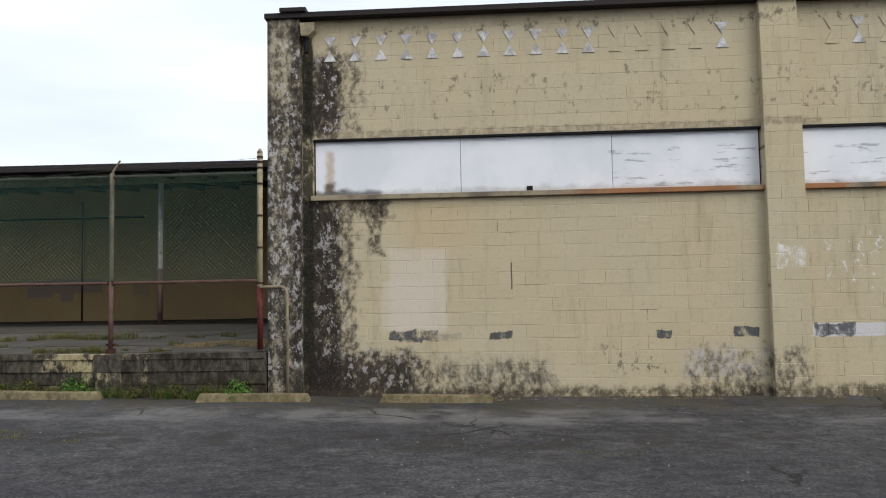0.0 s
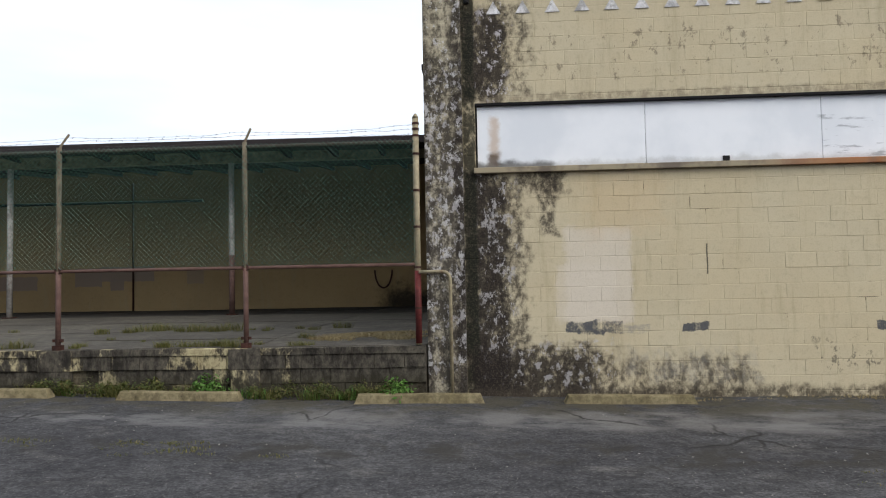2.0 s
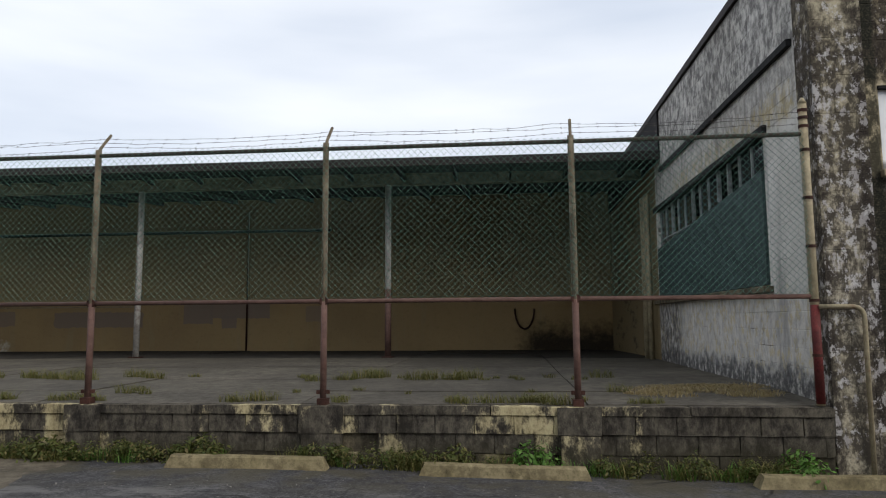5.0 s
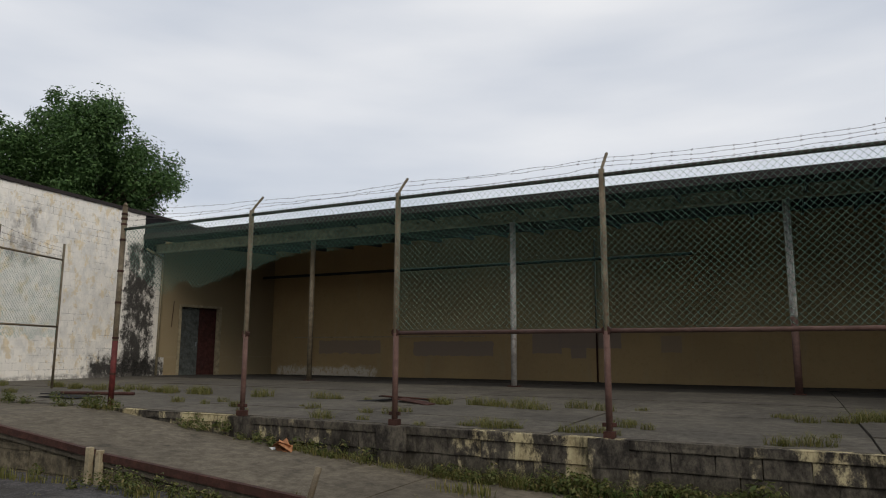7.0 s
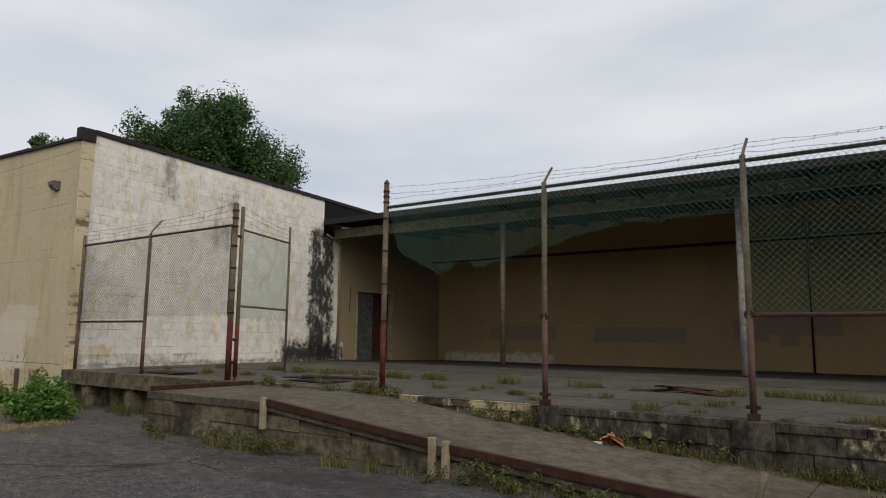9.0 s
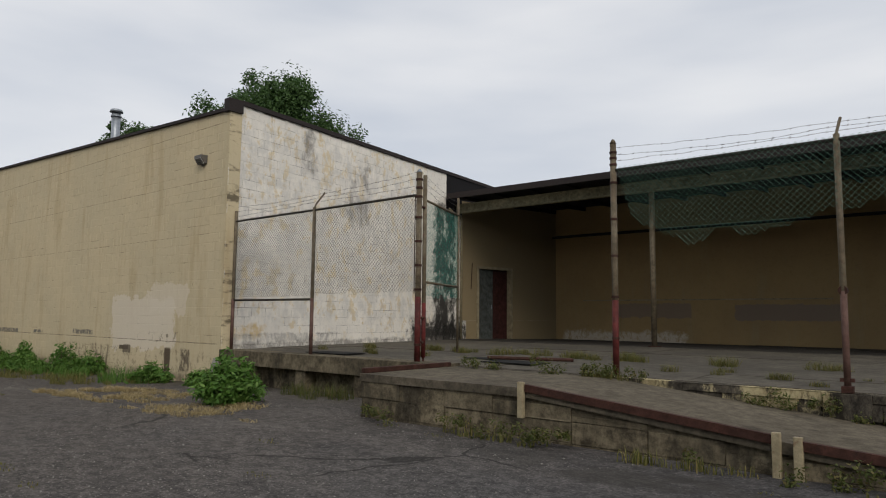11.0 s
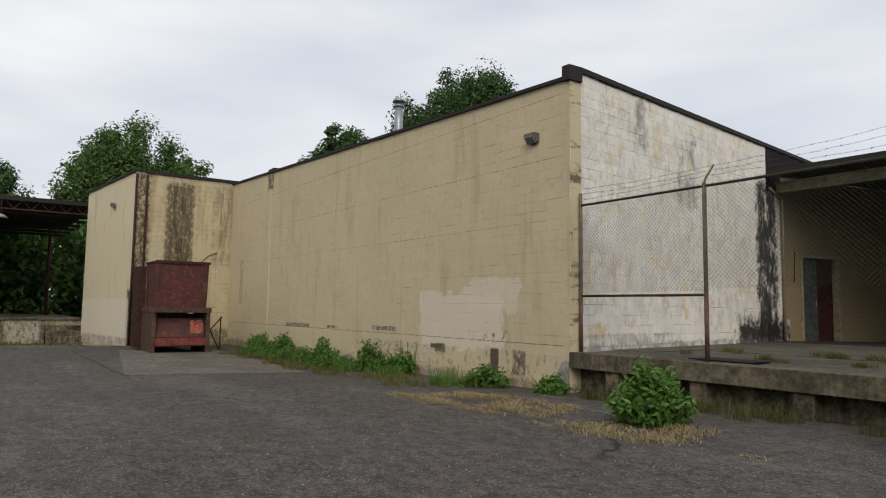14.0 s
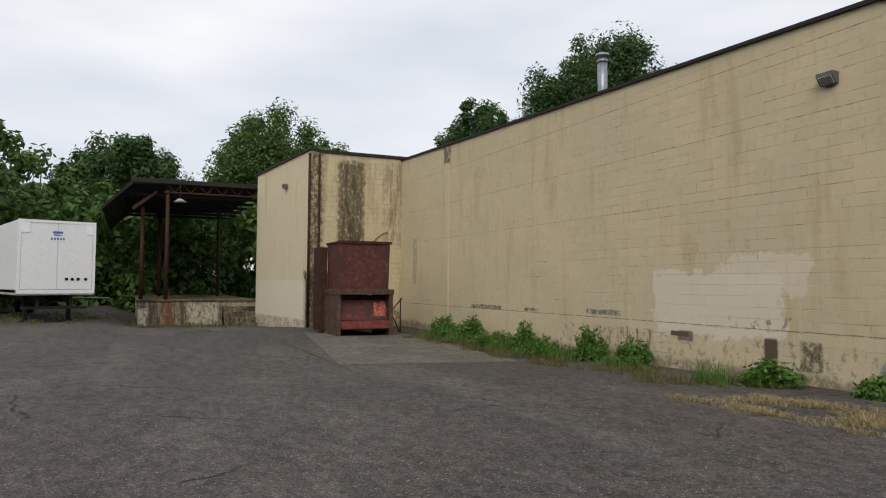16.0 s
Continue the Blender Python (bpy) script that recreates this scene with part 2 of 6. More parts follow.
M_side, M_side_joint = paint_pair("peeling_white_side_paint", (0.70, 0.68, 0.64), (0.58, 0.56, 0.51), 1, [
    (10.8, 19.0, 0.5, 1.02, 0.1, 0.3, (0.035, 0.036, 0.04), 0.9, 0.6),
    (10.8, 18.3, 1.0, 1.9, 0.1, 0.4, (0.52, 0.44, 0.26), 0.75, 2.0),
    (10.8, 18.3, 0.9, 1.95, 0.1, 0.4, (0.25, 0.25, 0.26), 0.6, 1.9),
    (16.6, 18.4, 0.8, 1.95, 0.3, 0.5, (0.05, 0.045, 0.045), 0.85, 1.0),
    (10.8, 18.3, 4.6, 6.2, 0.1, 0.3, (0.10, 0.095, 0.095), 0.85, 1.3),
    (10.8, 18.3, 3.9, 4.6, 0.1, 0.2, (0.17, 0.16, 0.15), 0.7, 1.2),
    (11.2, 16.8, 3.86, 4.25, 0.1, 0.35, (0.42, 0.33, 0.14), 0.7, 1.6),
    # zone under the canopy, in the same darkened tan as the white wall's
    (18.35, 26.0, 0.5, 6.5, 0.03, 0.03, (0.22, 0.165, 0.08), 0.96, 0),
], streak=(0.16, 0.15, 0.145), streak_lo=0.54, streak_amount=0.65, vary=0.25)
M_white, M_white_joint = paint_pair("peeling_white_block_paint", (0.84, 0.80, 0.72), (0.76, 0.725, 0.655), 1, [
    (10.2, 18.2, 1.0, 6.2, 0.3, 0.5, (0.64, 0.49, 0.23), 0.6, 2.8),
    (10.2, 18.2, 1.2, 5.9, 0.3, 0.6, (0.42, 0.42, 0.41), 0.45, 1.5),
    (10.3, 11.6, 0.95, 1.25, 0.06, 0.2, (0.58, 0.42, 0.18), 0.8, 1.2),
    (10.5, 14.0, 0.86, 1.06, 0.02, 0.08, (0.30, 0.29, 0.27), 0.85, 1.6),
    (14.3, 15.2, 3.9, 5.6, 0.1, 0.4, (0.15, 0.14, 0.13), 0.7, 1.8),
    (12.6, 13.1, 5.0, 6.1, 0.1, 0.3, (0.12, 0.11, 0.10), 0.7, 1.6),
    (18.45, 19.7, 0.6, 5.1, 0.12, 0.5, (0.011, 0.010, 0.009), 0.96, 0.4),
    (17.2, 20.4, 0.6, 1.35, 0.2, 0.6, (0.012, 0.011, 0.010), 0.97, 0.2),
    # tan paint under the canopy, darkened to hold the soffit's shade
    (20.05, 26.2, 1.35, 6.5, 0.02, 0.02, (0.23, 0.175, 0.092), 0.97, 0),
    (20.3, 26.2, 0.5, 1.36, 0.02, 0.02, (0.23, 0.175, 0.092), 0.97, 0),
    (10.2, 19.0, 0.6, 0.86, 0.05, 0.12, (0.12, 0.11, 0.10), 0.7, 1.0),
], streak=(0.50, 0.49, 0.46), streak_lo=0.58, streak_amount=0.14, vary=0.16, spot=3.5, grime_lo=0.57)
M_left, M_left_joint = paint_pair("tan_block_paint_yard", (0.57, 0.48, 0.315), (0.53, 0.455, 0.305), 0, [
    (-33.0, -29.85, 0.62, 1.9, 0.03, 0.42, (0.66, 0.595, 0.49), 0.72, 0),
    (-31.0, -29.3, 1.5, 2.2, 0.03, 0.42, (0.65, 0.58, 0.465), 0.62, 0),
    (-41.6, -39.6, 0.84, 0.97, 0.015, 0.05, SLATE, 0.85, 1.0),
    (-38.3, -37.5, 0.87, 0.96, 0.015, 0.05, SLATE, 0.85, 1.0),
    (-35.4, -34.1, 0.90, 1.02, 0.015, 0.06, SLATE, 0.8, 1.1),
    (-31.0, -29.6, 0.86, 1.05, 0.03, 0.2, (0.20, 0.17, 0.12), 0.8, 3.2),
    (-36.0, -28.2, 0.0, 0.665, 0.02, 0.03, (0.13, 0.10, 0.065), 0.5, 3.0),
    (-34.2, -33.0, 0.0, 0.66, 0.02, 0.03, (0.07, 0.055, 0.04), 0.8, -0.1),
    (-32.5, -32.0, 0.58, 0.68, 0.01, 0.02, (0.06, 0.05, 0.035), 0.9, 0),
    (-47.5, -28.0, 0.835, 0.852, 0.004, 0.012, (0.10, 0.08, 0.06), 0.85, 0.8),
    (-47.0, -28.0, 4.47, 4.484, 0.004, 0.012, (0.16, 0.12, 0.08), 0.8, 1.6),
    (-46.0, -28.0, 3.25, 3.264, 0.004, 0.012, (0.16, 0.12, 0.08), 0.8, 1.8),
    (-46.0, -28.0, 5.69, 5.704, 0.004, 0.012, (0.16, 0.12, 0.08), 0.8, 1.2),
    (-30.22, -29.95, -0.3, 0.68, 0.03, 0.07, (0.075, 0.055, 0.04), 0.95, 0),
    (-29.5, -29.1, 0.2, 0.7, 0.03, 0.12, (0.08, 0.06, 0.045), 0.9, 1.0),
    (-32.3, -31.9, 0.5, 0.7, 0.02, 0.05, (0.10, 0.08, 0.06), 0.85, 0.3),
    (-36.5, -33.2, -0.3, 0.66, 0.05, 0.2, (0.16, 0.12, 0.08), 0.75, 2.6),
    (-48.2, -27.5, -0.5, 0.12, 0.08, 0.2, (0.17, 0.14, 0.10), 0.8, 0.7),
    (-43.8, -43.2, 5.9, 6.6, 0.04, 0.12, (0.05, 0.045, 0.04), 0.85, 1.0),
    (-46.7, -46.3, 1.6, 3.4, 0.04, 0.12, (0.25, 0.2, 0.14), 0.6, 1.0),
], streak=(0.44, 0.345, 0.205), streak_lo=0.52, streak_amount=0.6, edge=2.2)
M_shed, M_shed_joint = paint_pair("tan_block_paint_shed", (0.54, 0.455, 0.29), (0.49, 0.42, 0.275), 1, [
    (7.62, 8.72, 2.6, 6.5, 0.10, 0.22, (0.085, 0.062, 0.036), 0.85, 0.35),
    (7.8, 8.6, 2.6, 6.6, 0.12, 0.3, (0.04, 0.03, 0.02), 0.7, -0.2),
    (6.38, 6.52, -0.5, 6.8, 0.03, 0.06, (0.05, 0.04, 0.03), 0.85, 0.5),
    (6.0, 7.9, -0.5, 2.1, 0.15, 0.4, (0.026, 0.021, 0.018), 0.94, 0.35),
    (6.2, 7.0, 1.5, 6.8, 0.12, 0.3, (0.05, 0.036, 0.022), 0.9, 0.9),
    (6.3, 10.4, -0.5, 0.5, 0.12, 0.3, (0.10, 0.085, 0.06), 0.8, 0.8),
    (9.6, 10.4, 3.2, 6.6, 0.25, 0.5, (0.15, 0.115, 0.075), 0.6, -0.3),
], streak=(0.34, 0.26, 0.14), streak_lo=0.5, streak_amount=0.6, grime_lo=0.52)
M_shed_front = block_paint("tan_block_paint_shed_front", (0.62, 0.54, 0.37), (0.60, 0.52, 0.36), 0, [
    (-48.55, -47.9, -0.5, 2.1, 0.10, 0.3, (0.030, 0.026, 0.022), 0.94, 0.3),
    (-56, -48.3, -0.2, 1.75, 0.10, 0.05, (0.66, 0.60, 0.49), 0.7, 0),
    (-56, -47.8, -0.6, 0.15, 0.06, 0.15, (0.15, 0.13, 0.10), 0.7, 1.0),
])
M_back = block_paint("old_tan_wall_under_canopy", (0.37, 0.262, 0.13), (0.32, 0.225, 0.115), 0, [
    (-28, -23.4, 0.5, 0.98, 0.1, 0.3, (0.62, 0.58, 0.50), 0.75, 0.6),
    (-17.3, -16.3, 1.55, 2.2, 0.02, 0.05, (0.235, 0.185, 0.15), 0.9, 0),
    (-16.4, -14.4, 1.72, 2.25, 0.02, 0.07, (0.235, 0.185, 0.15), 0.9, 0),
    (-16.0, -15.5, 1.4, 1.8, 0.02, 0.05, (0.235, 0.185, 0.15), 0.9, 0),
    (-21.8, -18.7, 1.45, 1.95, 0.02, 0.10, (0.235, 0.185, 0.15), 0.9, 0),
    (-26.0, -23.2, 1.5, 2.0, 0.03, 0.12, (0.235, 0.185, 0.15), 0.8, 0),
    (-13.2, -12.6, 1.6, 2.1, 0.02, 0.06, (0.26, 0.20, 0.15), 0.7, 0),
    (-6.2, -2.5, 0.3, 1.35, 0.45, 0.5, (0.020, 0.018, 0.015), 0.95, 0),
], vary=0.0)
M_concrete = block_paint("old_concrete", (0.16, 0.136, 0.095), (0.085, 0.072, 0.051), 0, [], 0.35, (0.022, 0.02, 0.016), 0.47, 0.85, mottle=1.0)
M_black = plain("black_tar_felt", (0.010, 0.009, 0.010), 0.8)
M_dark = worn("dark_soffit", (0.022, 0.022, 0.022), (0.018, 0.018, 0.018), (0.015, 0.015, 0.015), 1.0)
M_beam = worn("grey_green_beam_paint", (0.26, 0.24, 0.16), (0.19, 0.18, 0.125), (0.08, 0.07, 0.05), 1.5)
M_rust = worn("rusty_steel", (0.060, 0.026, 0.019), (0.042, 0.020, 0.015), (0.024, 0.014, 0.012), 4.0, 60, rough=0.75)
M_redpaint = worn("red_oxide_paint", (0.12, 0.024, 0.022), (0.075, 0.02, 0.018), (0.04, 0.02, 0.017), 5.0, 70, rough=0.6)
M_sleeve = worn("faded_rust_red_post_paint", (0.125, 0.075, 0.062), (0.10, 0.055, 0.044), (0.075, 0.042, 0.034), 6.0, 70, rough=0.7, patchy=0.5)
M_toprail = worn("dark_weathered_rail", (0.052, 0.046, 0.036), (0.040, 0.034, 0.027), (0.05, 0.03, 0.022), 5.0, 70, rough=0.7)
M_post = worn("weathered_post", (0.15, 0.125, 0.085), (0.11, 0.085, 0.055), (0.09, 0.045, 0.028), 4.0, 70, rough=0.6)
M_galv = worn("chalky_grey_column_paint", (0.40, 0.38, 0.35), (0.30, 0.28, 0.26), (0.13, 0.07, 0.045), 3.0, 60, rough=0.6, patchy=0.5)
M_tanpipe = worn("tan_painted_pipe", (0.33, 0.28, 0.18), (0.25, 0.21, 0.135), (0.18, 0.10, 0.06), 4.0, 60, rough=0.55, patchy=0.5)
M_flash = plain("brown_metal_flashing", (0.030, 0.024, 0.023), 0.7)
M_mesh = plain("green_coated_wire", (0.105, 0.205, 0.16), 0.7, 0.0)
M_meshgrey = plain("grey_green_coated_wire", (0.040, 0.048, 0.038), 0.7, 0.0)
M_teal = plain("teal_coated_wire", (0.012, 0.22, 0.17), 0.45, 0.0)
M_wire = plain("dull_barbed_wire", (0.07, 0.06, 0.055), 0.5, 0.6)
M_glass = plain("dirty_dark_glass", (0.02, 0.025, 0.028), 0.15)
M_window_frame = worn("grey_window_frame", (0.30, 0.31, 0.31), (0.22, 0.23, 0.23), (0.1, 0.08, 0.07), 4.0)
M_board = worn("slate_green_board", (0.055, 0.085, 0.085), (0.045, 0.07, 0.07), (0.03, 0.04, 0.04), 1.5, 40, rough=0.6)
M_door = worn("grey_green_steel_door", (0.085, 0.095, 0.088), (0.065, 0.072, 0.068), (0.06, 0.05, 0.04), 2.0)
M_doorred = worn("dark_red_steel_door", (0.06, 0.022, 0.018), (0.045, 0.018, 0.016), (0.03, 0.02, 0.02), 2.0)
M_lampbody = plain("dull_grey_lamp_housing", (0.14, 0.13, 0.12), 0.5, 0.4)
M_lens = plain("clouded_lamp_glass", (0.42, 0.42, 0.40), 0.3)
M_steel = plain("galvanised_flue", (0.30, 0.33, 0.36), 0.4, 0.6)
M_trailer = worn("white_trailer_skin", (0.78, 0.79, 0.80), (0.76, 0.77, 0.78), (0.6, 0.6, 0.58), 0.7, 25, rough=0.4, dirt_lo=0.62, dirt_hi=0.9, patchy=0.08, bump=0.05)
M_blue = plain("blue_ink", (0.05, 0.14, 0.38), 0.5)
M_tyre = plain("black_rubber", (0.014, 0.014, 0.014), 0.85)
M_card = worn("torn_brown_cardboard", (0.36, 0.17, 0.08), (0.30, 0.14, 0.07), (0.2, 0.1, 0.05), 6.0)
M_paper = plain("white_paper", (0.7, 0.7, 0.68), 0.8)
M_bark = worn("grey_brown_bark", (0.09, 0.07, 0.05), (0.07, 0.055, 0.04), (0.04, 0.035, 0.03), 3.0, 30)


def foliage(name, a, b_, c):
    m, nt, b = nodes_of(name)
    r = nrandom(nt)
    col = nmix(nt, nstep(nt, r, 0.0, 0.6), a, b_)
    col = nmix(nt, nstep(nt, r, 0.72, 1.0), col, c)
    nt.links.new(col, b.inputs["Base Color"])
    b.inputs["Roughness"].default_value = 0.6
    b.inputs["Specular IOR Level"].default_value = 0.25
    tr = nt.nodes.new("ShaderNodeBsdfTranslucent")
    nt.links.new(col, tr.inputs["Color"])
    mx = nt.nodes.new("ShaderNodeMixShader")
    mx.inputs[0].default_value = 0.3
    out = nt.nodes["Material Output"]
    nt.links.new(b.outputs[0], mx.inputs[1])
    nt.links.new(tr.outputs[0], mx.inputs[2])
    nt.links.new(mx.outputs[0], out.inputs["Surface"])
    return m


M_leaf = foliage("dark_green_leaves", (0.030, 0.068, 0.018), (0.055, 0.110, 0.030), (0.085, 0.15, 0.045))
M_leaf_b = foliage("mid_green_leaves", (0.038, 0.085, 0.018), (0.075, 0.14, 0.030), (0.11, 0.18, 0.045))
M_bush = foliage("fresh_green_leaves", (0.050, 0.125, 0.018), (0.085, 0.175, 0.030), (0.15, 0.25, 0.06))
M_grass = foliage("yellow_green_grass", (0.085, 0.095, 0.024), (0.135, 0.130, 0.038), (0.22, 0.18, 0.07))
M_dry = foliage("dry_straw_grass", (0.36, 0.28, 0.14), (0.27, 0.21, 0.10), (0.46, 0.38, 0.22))


def asphalt():
    m, nt, b = nodes_of("asphalt")
    p = npos(nt)
    big = nnoise(nt, 0.28, 6, 0.62)
    mid = nnoise(nt, 1.3, 6, 0.66, (1, 1.6, 1), 4.0)
    peb = nt.nodes.new("ShaderNodeTexVoronoi")
    peb.inputs["Scale"].default_value = 34.0
    geo = nt.nodes.new("ShaderNodeNewGeometry")
    nt.links.new(geo.outputs["Position"], peb.inputs["Vector"])
    grit = nnoise(nt, 38, 4, 0.7, shift=8.0)
    dark, light = (0.038, 0.037, 0.039), (0.092, 0.087, 0.082)
    col = nmix(nt, nstep(nt, big, 0.38, 0.64), dark, (0.060, 0.059, 0.060))
    col = nmix(nt, nmath(nt, "MULTIPLY", nstep(nt, mid, 0.52, 0.74), 0.75), col, light)
    west = nstep(nt, nmath(nt, "MULTIPLY", p[0], -1.0), 14.0, 24.0)
    grav = nmath(nt, "MULTIPLY", west, nstep(nt, nnoise(nt, 0.6, 6, 0.6, shift=6.0), 0.0, 0.55))
    col = nmix(nt, nmath(nt, "MULTIPLY", grav, 0.9), col, (0.072, 0.063, 0.056))
    band = nnoise(nt, 0.45, 5, 0.65, (0.5, 1.7, 1), 83.0)
    col = nmix(nt, nmath(nt, "MULTIPLY", nmath(nt, "MULTIPLY", west, nstep(nt, band, 0.48, 0.66)), 0.65), col, (0.108, 0.097, 0.088))
    col = nmix(nt, nmath(nt, "MULTIPLY", nstep(nt, nnoise(nt, 1.1, 6, 0.7, (1, 1, 1), 15.0), 0.55, 0.72), 0.4), col, (0.040, 0.037, 0.035))
    mid2 = nnoise(nt, 5.0, 9, 0.8, (1, 1.4, 1), 71.0)
    col = nmix(nt, 1.0, col, nmix(nt, nstep(nt, mid2, 0.36, 0.64), (0.6, 0.6, 0.6), (1.4, 1.39, 1.37)), "MULTIPLY")
    coarse = nnoise(nt, 30, 8, 0.8, shift=51.0)
    col = nmix(nt, 1.0, col, nmix(nt, nstep(nt, coarse, 0.36, 0.64), (0.5, 0.5, 0.5), (1.5, 1.5, 1.5)), "MULTIPLY")
    pale = nmath(nt, "MULTIPLY", nmath(nt, "SUBTRACT", 1.0, nstep(nt, peb.outputs["Distance"], 0.16, 0.34)), nstep(nt, nnoise(nt, 21, 3, 0.6, shift=61.0), 0.50, 0.56))
    col = nmix(nt, nmath(nt, "MULTIPLY", pale, nmath(nt, "ADD", nmath(nt, "MULTIPLY", west, 0.6), 0.3)), col, (0.27, 0.25, 0.23))
    col = nmix(nt, nmath(nt, "MULTIPLY", nmath(nt, "SUBTRACT", 1.0, nstep(nt, grit, 0.32, 0.46)), 0.6), col, (0.022, 0.022, 0.022))
    # old tar seam and lighter worn strip along the front building
    seam = nbox(nt, 0, -5.5, 1.5, -1, 1, 0.8, 0.8, 0.8, 2.0)
    yy = nmath(nt, "ADD", p[1], nmath(nt, "MULTIPLY", nnoise(nt, 0.9, 5, 0.6, (0.4, 1, 1), 9.0), 1.1))
    strip = nmath(nt, "MULTIPLY", nmath(nt, "SUBTRACT", nstep(nt, yy, 9.2, 9.7), nstep(nt, yy, 10.2, 10.6)), nstep(nt, nnoise(nt, 1.5, 5, 0.6, shift=21.0), 0.4, 0.6))
    col = nmix(nt, nmath(nt, "MULTIPLY", nmath(nt, "MULTIPLY", strip, seam), 0.6), col, (0.17, 0.16, 0.15))
    # crumbled strip with old patches
    crumb = nmath(nt, "MULTIPLY", nmath(nt, "SUBTRACT", nstep(nt, yy, 7.9, 8.2), nstep(nt, yy, 8.5, 8.9)), nstep(nt, nnoise(nt, 1.1, 6, 0.7, shift=91.0), 0.48, 0.58))
    col = nmix(nt, nmath(nt, "MULTIPLY", nmath(nt, "MULTIPLY", crumb, nmath(nt, "SUBTRACT", 1.0, west)), 0.8), col, (0.030, 0.027, 0.022))
    worn_strip = nmath(nt, "MULTIPLY", nmath(nt, "SUBTRACT", nstep(nt, yy, 9.3, 9.6), nstep(nt, yy, 9.9, 10.3)), nstep(nt, nnoise(nt, 2.2, 7, 0.72, (0.4, 1, 1), 95.0), 0.48, 0.6))
    col = nmix(nt, nmath(nt, "MULTIPLY", nmath(nt, "MULTIPLY", worn_strip, nmath(nt, "SUBTRACT", 1.0, west)), 0.6), col, (0.15, 0.145, 0.14))
    # dirt and moss at the foot of the walls
    dirt = nmath(nt, "MULTIPLY", nstep(nt, p[1], 9.0, 10.2), nstep(nt, nnoise(nt, 2.0, 6, 0.65, shift=31.0), 0.42, 0.6))
    col = nmix(nt, nmath(nt, "MULTIPLY", dirt, 0.7), col, (0.060, 0.052, 0.032))
    ring = nt.nodes.new("ShaderNodeTexVoronoi")
    ring.feature = "DISTANCE_TO_EDGE"
    ring.inputs["Scale"].default_value = 0.36
    warp = nt.nodes.new("ShaderNodeMix")
    warp.data_type, warp.blend_type = "RGBA", "LINEAR_LIGHT"
    warp.inputs[0].default_value = 0.35
    nz = nt.nodes.new("ShaderNodeTexNoise")
    nz.inputs["Scale"].default_value, nz.inputs["Detail"].default_value = 1.2, 6
    nt.links.new(geo.outputs["Position"], nz.inputs["Vector"])
    nt.links.new(geo.outputs["Position"], warp.inputs[6])
    nt.links.new(nz.outputs["Color"], warp.inputs[7])
    nt.links.new(warp.outputs[2], ring.inputs["Vector"])
    crack = nmath(nt, "MULTIPLY", nmath(nt, "SUBTRACT", 1.0, nstep(nt, ring.outputs["Distance"], 0.002, 0.010)), nstep(nt, nnoise(nt, 0.5, 3, shift=40.0), 0.48, 0.6))
    col = nmix(nt, nmath(nt, "MULTIPLY", crack, 0.85), col, (0.016, 0.015, 0.013))
    nt.links.new(col, b.inputs["Base Color"])
    b.inputs["Roughness"].default_value = 0.9
    b.inputs["Specular IOR Level"].default_value = 0.2
    h = nmath(nt, "ADD", grit, nmath(nt, "MULTIPLY", peb.outputs["Distance"], -0.6))
    nbump(nt, b, nmath(nt, "SUBTRACT", h, nmath(nt, "MULTIPLY", crack, 2.0)), 0.6, 0.008)
    return m


M_asphalt = asphalt()


def painted_ply():
    m, nt, b = nodes_of("white_painted_plywood")
    col = nmix(nt, nstep(nt, nnoise(nt, 1.2, 5), 0.35, 0.68), (0.80, 0.81, 0.83), (0.70, 0.72, 0.75))
    f = nbox(nt, 0, -3.0, -1.75, 2.8, 3.19, 0.05, 0.12, 3.0, 1.0)
    col = nmix(nt, nmath(nt, "MULTIPLY", f, 0.9), col, (0.03, 0.028, 0.026))
    col = nmix(nt, nmath(nt, "MULTIPLY", nbox(nt, 0, -2.60, -2.48, 3.23, 3.83, 0.05, 0.09, 6.0, 4.0), 0.55), col, (0.42, 0.24, 0.09))
    col = nmix(nt, nmath(nt, "MULTIPLY", nbox(nt, 0, -2.62, -2.46, 3.05, 3.30, 0.05, 0.12, 3.0, 6.0), 0.9), col, (0.08, 0.045, 0.02))
    peel = nnoise(nt, 6.0, 7, 0.7, (0.25, 1, 1.6), 9.0)
    g = nmath(nt, "MULTIPLY", nbox(nt, 0, 1.86, 9.0, 2.98, 3.78, 0.06, 0.2, 2.0, 8.0), nstep(nt, peel, 0.55, 0.62))
    col = nmix(nt, nmath(nt, "MULTIPLY", g, 0.75), col, (0.26, 0.27, 0.29))
    col = nmix(nt, nmath(nt, "MULTIPLY", nbox(nt, 0, -3, 9, 2.98, 3.18, 0.05, 0.14, 3.0, 13.0), 0.45), col, (0.25, 0.24, 0.22))
    nt.links.new(col, b.inputs["Base Color"])
    b.inputs["Roughness"].default_value = 0.55
    nbump(nt, b, peel, 0.2, 0.003)
    return m


M_panel = painted_ply()


def sill_paint():
    m, nt, b = nodes_of("rust_streaked_sill")
    p = npos(nt)
    col = nmix(nt, nstep(nt, nnoise(nt, 3.0, 5), 0.4, 0.65), (0.30, 0.25, 0.16), (0.14, 0.11, 0.08))
    r = nmath(nt, "MULTIPLY", nstep(nt, p[0], 0.6, 2.2), nstep(nt, nnoise(nt, 2.0, 5, shift=5), 0.38, 0.55))
    col = nmix(nt, nmath(nt, "MULTIPLY", r, 0.85), col, (0.32, 0.12, 0.035))
    nt.links.new(col, b.inputs["Base Color"])
    b.inputs["Roughness"].default_value = 0.8
    return m


M_sill = sill_paint()


